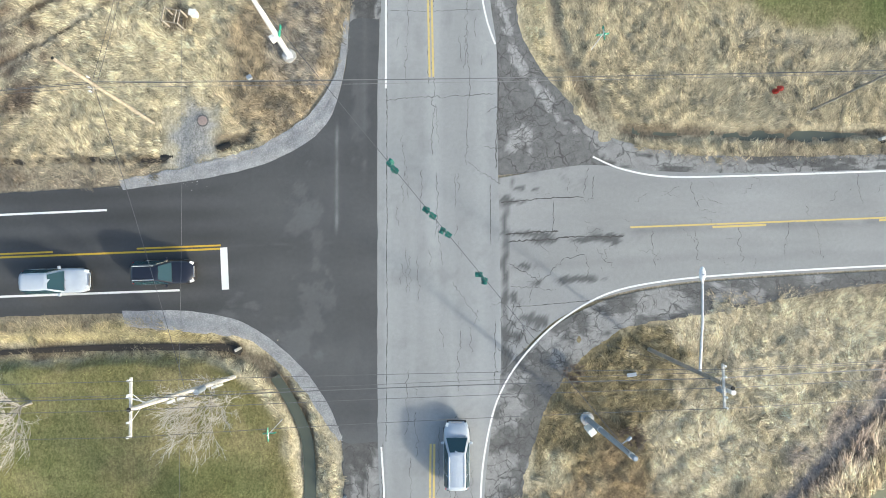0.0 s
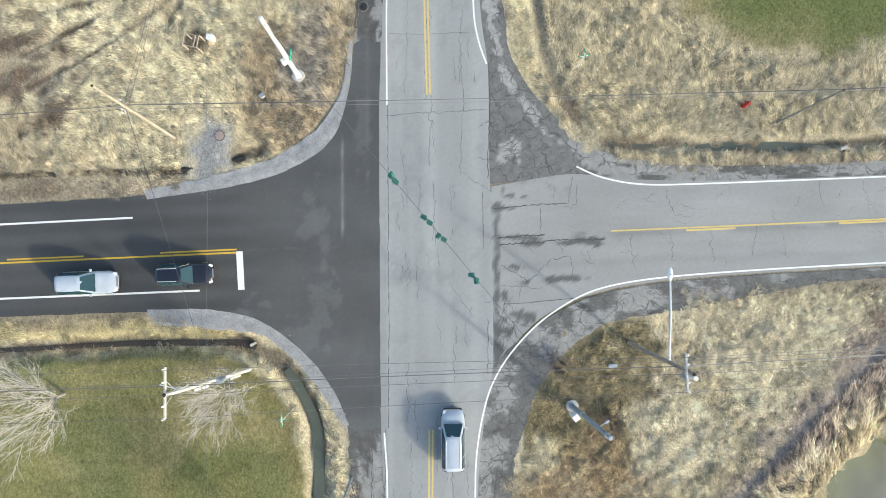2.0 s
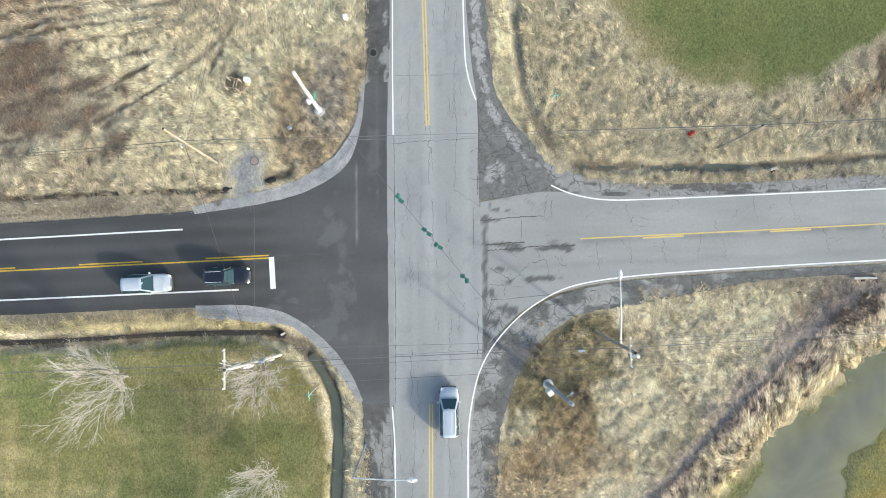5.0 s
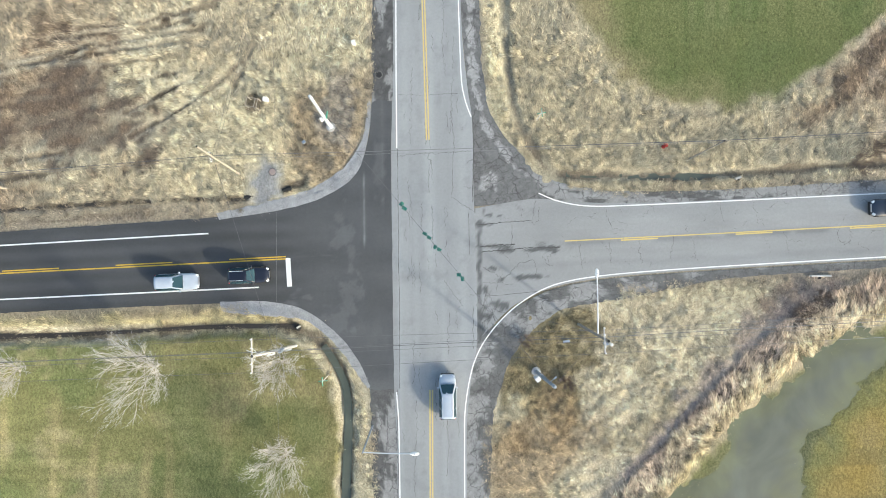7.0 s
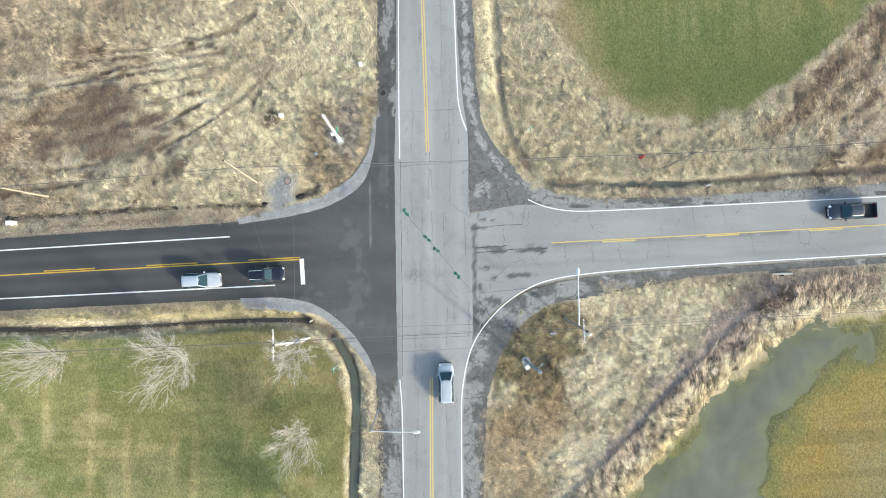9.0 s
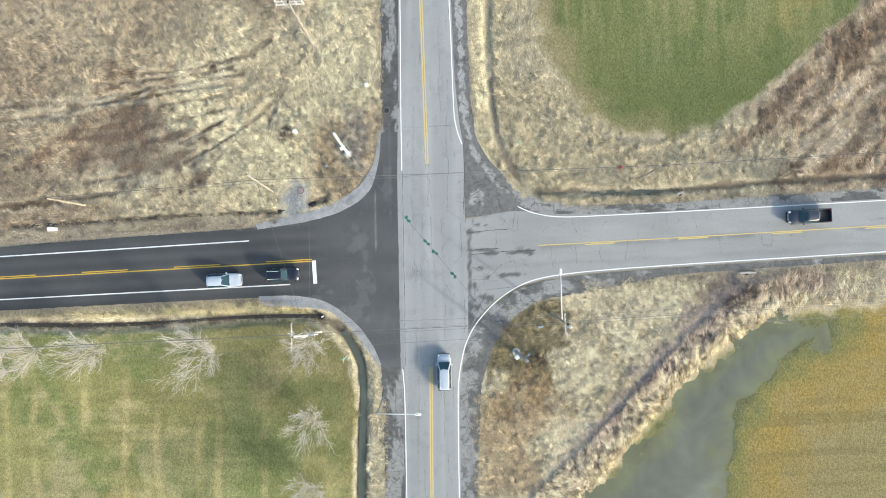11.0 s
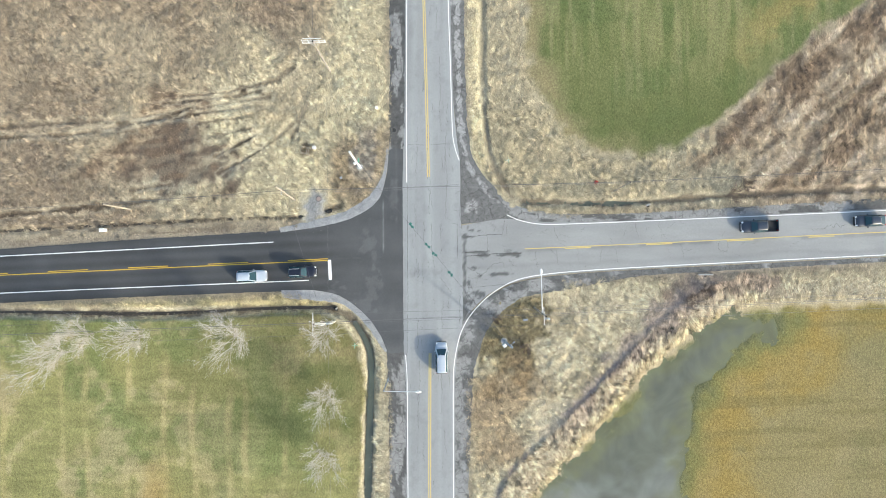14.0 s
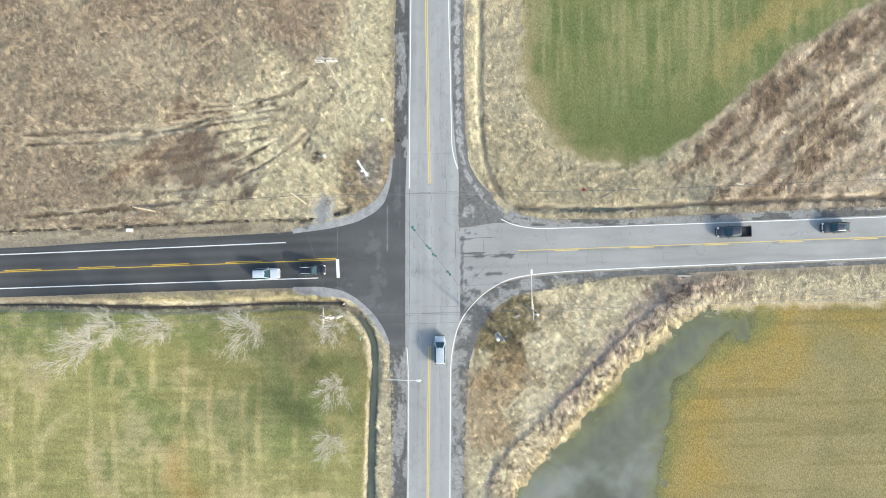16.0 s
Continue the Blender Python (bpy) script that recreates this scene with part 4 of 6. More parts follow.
for a, b, amp, w in CRACKS_MAIN + CRACKS_MAIN_SIDE + CRACKS_EAST + CRACKS_EAST_FAR:
    cr.append((wander(a, b, amp * 1.25, rng), w * 0.8))
for k in range(60):
    x, y = rng.uniform(4.6, 60), rng.uniform(0, 1)
    y = mid(x) - 2.6 + 6 * y
    a = rng.uniform(0, 6.28)
    ln = rng.uniform(0.4, 1.6)
    cr.append((wander((x, y), (x + ln * math.cos(a), y + ln * math.sin(a)), 0.2, rng), 0.022))
for k in range(50):
    x, y = rng.uniform(-3.4, 3.0), rng.uniform(-36, 40)
    ln = rng.uniform(0.8, 3.5)
    cr.append((wander((x, y), (x + rng.uniform(-0.3, 0.3), y + ln), 0.12, rng), 0.028))
ribbons("crack_lines", cr, 0.0035, M_CRACK, "dark branching cracks in the worn asphalt")

# shattered shoulder along the south-east curve
sc = []
curve_in = resample(spline([(3.2, -30), (3.4, -14), (4.6, -9), (6.6, -6.6), (9.4, -4.3), (13, -2.9), (20, -1.8)]), 90)
curve_out = resample(spline([(4.9, -30), (6.1, -14), (7.6, -10), (9.8, -7.2), (12.6, -5.2), (15.5, -4.4), (21, -3.4)]), 90)
for k in range(75):
    i = rng.randint(0, 88)
    p = curve_in[i] + (curve_out[i] - curve_in[i]) * rng.uniform(0, 1)
    j = min(89, max(0, i + rng.randint(-5, 6)))
    q = curve_in[j] + (curve_out[j] - curve_in[j]) * rng.uniform(0, 1)
    if 0.4 < np.linalg.norm(q - p) < 3:
        sc.append((wander(p, q, 0.16, rng), 0.04))
for k in range(30):
    x, y = rng.uniform(4.3, 6.5), rng.uniform(-8, -2.5)
    a = rng.uniform(0, 6.28)
    sc.append((wander((x, y), (x + 1.3 * math.cos(a), y + 1.3 * math.sin(a)), 0.15, rng), 0.04))
for k in range(30):
    x, y = rng.uniform(4.4, 9), rng.uniform(6.5, 13)
    a = rng.uniform(0, 6.28)
    if x + y < 20:
        sc.append((wander((x, y), (x + 1.4 * math.cos(a), y + 1.4 * math.sin(a)), 0.2, rng), 0.04))
ribbons("shoulder_crack_lines", sc, -0.003, M_CRACK, "close dark cracks in the crumbling shoulder")
for ob in [o for o in scene.objects if o.name == "shoulder_crack_lines"]:
    ob.location.z = 0.004
# ---- poles, wires and signals ----
def pole_part(a, b, ra, rb, mat, parent, name="pole", seg=14):
    return part(name, rod(bmesh.new(), a, b, ra, rb, seg), mat, parent)


def insulators(parent, spots, mat):
    for p in spots:
        bm = bmesh.new()
        rod(bm, p, (p[0], p[1], p[2] + 0.16), 0.035, 0.03, 8)
        rod(bm, (p[0], p[1], p[2] + 0.16), (p[0], p[1], p[2] + 0.22), 0.065, 0.05, 8)
        part("insulator", bm, mat, parent)


def utility_pole(x, y, lean, h, mat, arms, label, r=0.15):
    """Round wooden pole with crossarms. arms: height, reach before and behind, turn, depth."""
    th = thing("utility_pole", x, y, -0.15, label, "utility pole", "utility poles")
    top = (lean[0], lean[1], h + 0.15)
    pole_part((0, 0, 0), top, r, r * 0.72, mat, th)
    for z, reach, turn, am in arms:
        u = z / h
        c = Vector((lean[0] * u, lean[1] * u, z))
        d = Vector((math.cos(radians(turn)), math.sin(radians(turn)), 0))
        off = Vector((-d.y, d.x, 0)) * (r + 0.05)
        bm = bmesh.new()
        box(bm, (2 * reach, 0.10, 0.12), c + off, (0, 0, turn), 0.012)
        part("crossarm", bm, am, th)
        insulators(th, [tuple(c + off + d * s + Vector((0, 0, 0.06))) for s in (-reach * 0.93, -reach * 0.45, reach * 0.45, reach * 0.93)], M_WHITEP)
        for s in (-1, 1):
            bm = bmesh.new()
            rod(bm, c + off + d * (s * reach * 0.5), (lean[0] * u, lean[1] * u, z - 0.7), 0.015, 0.015, 6)
            part("brace", bm, M_STEELW, th)
    bm = bmesh.new()
    rod(bm, top, (top[0], top[1], top[2] + 0.03), r * 0.74, r * 0.5, 14)
    part("pole_cap", bm, M_BLACK, th)
    return th


sw = utility_pole(-14.24, -8.45, (-0.1, 1.3), 11.4, M_WOODW, [(11.1, 1.42, 90, M_WOODW)], "bleached leaning wooden utility pole with a crossarm")
bm = bmesh.new()
rod(bm, (0.22, 0.55, 5.0), (0.22, 0.55, 5.9), 0.17, 0.17, 12)
part("transformer", bm, M_STEELG, sw, "blue-grey can beside the pole")
for z in (2.6, 3.4, 7.4, 8.4):
    bm = bmesh.new()
    box(bm, (0.34, 0.14, 0.22), (-0.02 + 0.16, 1.3 * z / 11.4 - 0.2, z), (0, 0, 20), 0.02)
    part("bracket", bm, M_WHITEP, sw)
bm = bmesh.new()
rod(bm, (-0.1, 1.25, 10.2), (-1.0, 1.55, 10.35), 0.03, 0.03, 8)
rod(bm, (-0.1, 1.25, 10.2), (0.55, 1.5, 10.4), 0.03, 0.03, 8)
part("side_bracket", bm, M_WHITEP, sw)

se = utility_pole(14.72, -6.58, (-0.5, 0.15), 10.6, M_WOOD, [(10.3, 1.1, 92, M_WOODW)], "dark weathered wooden utility pole with a streetlight arm")
arm_root = Vector((-0.32, 0.1, 7.4))
bm = bmesh.new()
rod(bm, arm_root, (-0.5, 3.0, 8.05), 0.075, 0.06, 10)
rod(bm, (-0.5, 3.0, 8.05), (-0.57, 5.2, 8.2), 0.06, 0.05, 10)
arm = part("lamp_arm", bm, M_STEELW, se, "long white metal streetlight arm")


def lamp_head(parent, at, way, name="lamp_head"):
    """Cobra-head lantern."""
    bm = bmesh.new()
    bmesh.ops.create_uvsphere(bm, u_segments=16, v_segments=10, radius=1.0)
    d = Vector(way).normalized()
    m = Matrix.Translation(at) @ Matrix.Rotation(math.atan2(d.y, d.x), 4, "Z") @ Matrix.Diagonal((0.44, 0.19, 0.10, 1))
    for v in bm.verts:
        taper = 1 - 0.35 * max(0.0, -v.co.x)
        v.co = m @ Vector((v.co.x, v.co.y * taper, max(v.co.z, -0.7)))
    head = part(name, bm, M_WHITEP, parent, "white cobra-head lantern")
    bm = bmesh.new()
    rod(bm, (at[0], at[1], at[2] + 0.08), (at[0], at[1], at[2] + 0.16), 0.05, 0.045, 10)
    part("photocell", bm, M_STEELG, head)


lamp_head(se, (-0.59, 5.55, 8.22), (0, 1, 0))
bm = bmesh.new()
box(bm, (0.28, 0.22, 0.55), (-0.3, -0.28, 9.4), (0, 0, 10), 0.03)
part("meter_box", bm, M_STEELG, se)
bm = bmesh.new()
rod(bm, (0.05, -0.3, 9.3), (0.05, -0.3, 9.9), 0.13, 0.13, 12)
part("transformer", bm, M_WHITEP, se, "small white can near the pole top")

nw = utility_pole(-19.95, 9.25, (0.35, 0.75), 9.4, M_WOODT, [(6.35, 0.45, 100, M_WOOD)], "tan leaning wooden utility pole in straw", 0.12)
n3 = utility_pole(-14.75, 27.9, (0.35, -0.3), 11.0, M_WOOD, [(10.8, 1.5, 0, M_WOODW), (10.2, 1.5, 2, M_WOODW)], "wooden utility pole with stacked pale crossarms")
bm = bmesh.new()
rod(bm, (-1.2, 0.4, 10.3), (1.2, 0.4, 10.3), 0.05, 0.05, 8)
rod(bm, (0.3, -0.3, 9.6), (-0.6, 1.0, 10.0), 0.03, 0.03, 8)
part("switch_bar", bm, M_WHITEP, n3, "white switch bar below the crossarms")
utility_pole(-43.7, 8.0, (0.1, 0.2), 6.2, M_WOODT, [], "short tan wooden utility pole in straw", 0.13)
utility_pole(26.43, 10.3, (0.1, 0.45), 6.0, M_WOOD, [], "thin grey wooden utility pole in dry grass", 0.09)


def strain_pole(x, y, top, mat, label):
    th = thing("signal_pole", x, y, -0.1, label, "signal pole", "signal poles")
    bm = bmesh.new()
    rod(bm, (0, 0, 0), (0, 0, 0.28), 0.48, 0.46, 20)
    part("footing", bm, M_CONC, th, "round concrete footing")
    bm = bmesh.new()
    box(bm, (0.5, 0.5, 0.04), (0, 0, 0.30), (0, 0, 20), 0.01)
    part("base_plate", bm, mat, th)
    pole_part((0, 0, 0.3), top, 0.20, 0.135, mat, th)
    bm = bmesh.new()
    rod(bm, top, (top[0], top[1], top[2] + 0.05), 0.15, 0.10, 14)
    part("pole_cap", bm, mat, th)
    for z in (3.1, top[2] - 0.5):
        u = z / top[2]
        bm = bmesh.new()
        rod(bm, (top[0] * u, top[1] * u, z - 0.05), (top[0] * u, top[1] * u, z + 0.05), 0.215 - 0.05 * u, 0.215 - 0.05 * u, 16)
        part("clamp_band", bm, M_STEELW, th)
    return th


p_nw = strain_pole(-10.46, 13.95, (-0.05, 0.65, 8.0), M_STEELW, "white steel signal pole on a round concrete footing")
bm = bmesh.new()
box(bm, (0.34, 0.3, 0.6), (-0.33, 0.12, 2.6), (0, 0, 30), 0.05)
part("control_box", bm, M_WHITEP, p_nw, "small white box on the pole")
bm = bmesh.new()
box(bm, (0.05, 0.75, 0.28), (0.28, 0.4, 3.1), (0, 0, -8), 0.01)
part("sign_blade", bm, M_SIGN, p_nw, "green sign blade")
bm = bmesh.new()
rod(bm, (0, 0.2, 3.1), (0.3, 0.4, 3.1), 0.03, 0.03, 8)
part("sign_bracket", bm, M_STEELG, p_nw)
p_se = strain_pole(10.3, -11.35, (-0.05, 0.75, 8.75), M_STEELG, "blue-grey steel signal pole on a concrete footing")
bm = bmesh.new()
box(bm, (0.5, 0.45, 0.95), (-0.1, -0.42, 1.2), (0, 0, 35), 0.04)
cab = part("control_cabinet", bm, M_WHITEP, p_se, "white control cabinet on the pole")
bm = bmesh.new()
box(bm, (0.4, 0.02, 0.8), (0.03, -0.64, 1.2), (0, 0, 35), 0.005)
part("cabinet_door", bm, M_STEELW, cab)
bm = bmesh.new()
rod(bm, (0.0, 0.55, 6.4), (0.45, 0.9, 6.5), 0.035, 0.03, 8)
box(bm, (0.3, 0.14, 0.16), (0.5, 0.95, 6.5), (0, 0, 40), 0.03)
part("sensor_arm", bm, M_STEELG, p_se)


def wire_line(a, b, sag, r=0.016, n=22, name="overhead_wire", label="thin grey overhead wire strung between poles", mat=None):
    a, b = Vector(a), Vector(b)
    bm = bmesh.new()
    ring = []
    side = (b - a).cross(Vector((0, 0, 1))).normalized()
    for i in range(n + 1):
        t = i / n
        p = a.lerp(b, t) - Vector((0, 0, 4 * sag * t * (1 - t)))
        ring.append([bm.verts.new(p + side * (r * math.cos(k)) + Vector((0, 0, r * math.sin(k)))) for k in (0.52, 2.62, 4.71)])
    for p, q in zip(ring[:-1], ring[1:]):
        for k in range(3):
            bm.faces.new((p[k], p[(k + 1) % 3], q[(k + 1) % 3], q[k]))
    return tagged(part(name, bm, mat or M_WIRE), label, "wire", "overhead wires")


M_WIREL = plain("pale_aluminium_cable", (0.25, 0.25, 0.25), 0.5, 0.3)
span_a, span_b = Vector((-10.5, 14.55, 7.5)), Vector((10.25, -10.65, 8.1))
wire_line(span_a, span_b, 1.15, 0.02, 40, "span_wire", "grey span wire carrying the traffic signals")
for dy, dz, r in ((-0.22, 6.5, 0.014), (0.1, 6.5, 0.014), (0.2, 6.0, 0.024)):
    wire_line((-19.72, 9.72 + dy, dz), (26.5, 10.75 + dy * 0.4, 5.95), 0.25, r, mat=M_WIREL if r < 0.02 else M_WIRE)
    wire_line((-19.72, 9.72 + dy, dz), (-43.6, 8.2 + dy * 0.4, 6.2), 0.3, r)
    wire_line((26.5, 10.75 + dy * 0.4, 5.95), (95, 13.6 + dy, 7.5), 0.6, r)
wire_line((-43.6, 8.2, 6.2), (-95, 6.0, 7.5), 0.4)
for ya, yb, za, zb, r in ((-5.85, -5.55, 11.3, 10.4, 0.015), (-7.15, -6.4, 11.5, 10.6, 0.015), (-8.45, -7.45, 11.3, 10.4, 0.015), (-7.3, -6.45, 8.9, 8.6, 0.03), (-7.4, -6.4, 8.0, 7.6, 0.014)):
    wire_line((-14.35, ya, za), (14.2, yb, zb), 0.35, r)
    wire_line((-14.35, ya, za), (-85, ya - 2.6, za - 1), 0.8, r)
    wire_line((14.2, yb, zb), (90, yb + 2.9, zb - 0.6), 0.8, r, mat=M_WIREL)
wire_line((-12.9, 27.5, 10.9), (-13.0, -7.2, 9.6), 0.6, 0.009, mat=M_WIREL)
wire_line((-13.0, -7.2, 9.6), (-12.6, -85, 10.0), 0.7, 0.009, mat=M_WIREL)
for dx in (-1.3, 0.0, 1.3):
    wire_line((-14.4 + dx, 27.6, 10.9), (-15.5 + dx, 95, 10.9), 0.6, 0.012)
wire_line((-19.72, 9.7, 6.2), (-14.3, -7.6, 6.4), 0.15, 0.018)
for dx in (0.0, 0.3):
    wire_line((-19.7 + dx, 9.8, 6.4), (-14.6 + dx, 27.7, 8.0), 0.3, 0.013)
wire_line((-10.45, 14.5, 7.6), (-14.4, 27.5, 9.2), 0.3, 0.009)
wire_line((10.25, -10.7, 8.2), (14.3, -6.5, 8.0), 0.1, 0.012)
wire_line((14.3, -6.5, 5.5), (10.4, -5.9, 0.0), 0.02, 0.012, 6, "guy_wire", "thin guy wire from pole to ground")
M_LENS_DARK = plain("dark_signal_lens", (0.05, 0.02, 0.02), 0.3)


def signal_head(parent, at, turn):
    """Three-section head hung from the wire, with visors and lenses."""
    m = Matrix.Translation(at) @ Matrix.Rotation(radians(turn), 4, "Z")
    bm = bmesh.new()
    box(bm, (0.18, 0.30, 1.0), (0, 0, 0), (0, 0, 0), 0.03)
    bmesh.ops.transform(bm, matrix=m, verts=bm.verts)
    house = part("housing", bm, M_GREEN, parent)
    for k, z in enumerate((0.35, 0.0, -0.35)):
        bm = bmesh.new()
        rod(bm, (0.11, 0, z), (0.135, 0, z), 0.145, 0.13, 16)
        bmesh.ops.transform(bm, matrix=m, verts=bm.verts)
        part("lens", bm, M_LENS_DARK, house)
        bm = bmesh.new()
        n = 12
        for i in range(n):
            a0, a1 = math.pi * (-0.15 + 1.3 * i / n), math.pi * (-0.15 + 1.3 * (i + 1) / n)
            q = [(0.09, 0.135 * math.cos(a0), z + 0.135 * math.sin(a0)), (0.09, 0.135 * math.cos(a1), z + 0.135 * math.sin(a1)), (0.28, 0.135 * math.cos(a1), z + 0.135 * math.sin(a1)), (0.28, 0.135 * math.cos(a0), z + 0.135 * math.sin(a0))]
            w = [(x, y * 0.93, z + (zz - z) * 0.93) for x, y, zz in q]
            vs = [bm.verts.new(v) for v in q]
            ws = [bm.verts.new(v) for v in w]
            bm.faces.new(vs)
            bm.faces.new(ws[::-1])
            bm.faces.new((vs[2], vs[3], ws[3], ws[2]))
        bmesh.ops.transform(bm, matrix=m, verts=bm.verts)
        part("visor", bm, M_GREEN, house)
    return house


def on_span(x):
    t = (x - span_a.x) / (span_b.x - span_a.x)
    return span_a.lerp(span_b, t) - Vector((0, 0, 4 * 1.15 * t * (1 - t)))


for x, turns in ((-2.75, (60, -30)), (-0.55, (150, -30)), (0.35, (240, -30)), (2.5, (180, 270))):
    p = on_span(x)
    th = thing("traffic_signal", p.x, p.y, p.z, "green three-section traffic signal pair hung on the span wire", "traffic signal", "signals on the span wire")
    bm = bmesh.new()
    rod(bm, (0, 0, 0.03), (0, 0, -0.28), 0.035, 0.03, 8)
    box(bm, (0.62, 0.09, 0.07), (0.0, 0.0, -0.27), (0, 0, -50), 0.015)
    part("hanger", bm, M_GREEN, th)
    w = Vector((math.cos(radians(-50)), math.sin(radians(-50)), 0))
    signal_head(th, tuple(-w * 0.18 + Vector((0, 0, -0.82))), turns[0])
    signal_head(th, tuple(w * 0.18 + Vector((0, 0, -0.82))), turns[1])


def street_light(x, y):
    th = thing("street_lamp", x, y, -0.1, "slim grey street lamp with a long arm over the road", "street lamp")
    pole_part((0, 0, 0), (0.15, 0.2, 7.4), 0.10, 0.07, M_STEELG, th)
    bm = bmesh.new()
    rod(bm, (0.15, 0.2, 7.3), (2.6, 0.25, 7.75), 0.055, 0.05, 10)
    rod(bm, (2.6, 0.25, 7.75), (4.4, 0.25, 7.85), 0.05, 0.045, 10)
    part("lamp_arm", bm, M_STEELW, th, "white metal arm")
    lamp_head(th, (4.7, 0.25, 7.87), (1, 0, 0))


street_light(-6.5, -16.7)


def street_sign(x, y, turn):
    th = thing("street_sign", x, y, -0.1, "pair of crossed green street signs on a thin post", "street sign", "street signs", turn)
    pole_part((0, 0, 0), (0, 0, 2.85), 0.03, 0.03, M_STEELW, th, "post", 8)
    for t, z in ((0, 2.62), (90, 2.86)):
        bm = bmesh.new()
        box(bm, (0.85, 0.03, 0.24), (0, 0, z), (0, 0, t), 0.008)
        s = part("sign_blade", bm, M_SIGN, th, "green sign blade with unreadable white bars")
        bm = bmesh.new()
        for side in (-1, 1):
            c = Vector((0, side * 0.018, z))
            if t:
                c = Vector((-side * 0.018, 0, z))
            box(bm, (0.55, 0.006, 0.09), c, (0, 0, t))
        part("writing_bar", bm, M_WHITEP, s)
    bm = bmesh.new()
    box(bm, (0.07, 0.07, 0.06), (0, 0, 2.99), (0, 0, 0), 0.01)
    part("post_cap", bm, M_STEELW, th)


street_sign(10.68, 14.43, 8)
street_sign(-10.9, -11.42, 4)


# ---- vehicles ----
def car_paint(name, c):
    m = Mat(name, 0.28, 0.0, 0.5)
    m.b.inputs["Coat Weight"].default_value = 0.6
    m.color(m.mix(c, m.ramp(m.noise(1.5, 3), (0.3, 0.93), (0.7, 1.05)), 1.0, "MULTIPLY"))
    return m.m


M_CARW = car_paint("silver_white_car_paint", (0.46, 0.51, 0.58))
M_CARB = car_paint("black_blue_car_paint", (0.012, 0.014, 0.025))
M_CARD = car_paint("dark_slate_car_paint", (0.035, 0.045, 0.065))
M_GLASS = Mat("tinted_car_glass", 0.06, 0.0, 0.5).color((0.03, 0.068, 0.082)).m
M_TYRE = plain("tyre_rubber", (0.018, 0.018, 0.019), 0.85)
M_RIM = plain("alloy_rim", (0.5, 0.5, 0.52), 0.35, 0.8)
M_LAMP = plain("clear_headlight", (0.75, 0.77, 0.78), 0.15)
M_TAIL = plain("red_tail_light", (0.35, 0.02, 0.02), 0.25)
M_TRIM = plain("black_plastic_trim", (0.03, 0.03, 0.032), 0.6)


def loft(bm, rings, close=True):
    rows = [[bm.verts.new(p) for p in r] for r in rings]
    for a, b in zip(rows[:-1], rows[1:]):
        for i in range(len(a) - 1):
            bm.faces.new((a[i], a[i + 1], b[i + 1], b[i]))
    if close:
        bm.faces.new(rows[0][::-1])
        bm.faces.new(rows[-1])
    for f in bm.faces:
        f.smooth = True
    bmesh.ops.recalc_face_normals(bm, faces=bm.faces)
    return bm


def quad_pane(name, pts, lift, mat, parent):
    """A glass pane with thickness set just proud of the cabin."""
    p = [Vector(q) for q in pts]
    n = (p[1] - p[0]).cross(p[3] - p[0]).normalized()
    c = sum(p, Vector()) / 4
    bm = bmesh.new()
    outer = [bm.verts.new(c + (q - c) * 0.99 + n * lift) for q in p]
    inner = [bm.verts.new(q - n * 0.02) for q in p]
    bm.faces.new(outer)
    for i in range(4):
        j = (i + 1) % 4
        bm.faces.new((outer[i], inner[i], inner[j], outer[j]))
    bmesh.ops.recalc_face_normals(bm, faces=bm.faces)
    return part(name, bm, mat, parent)


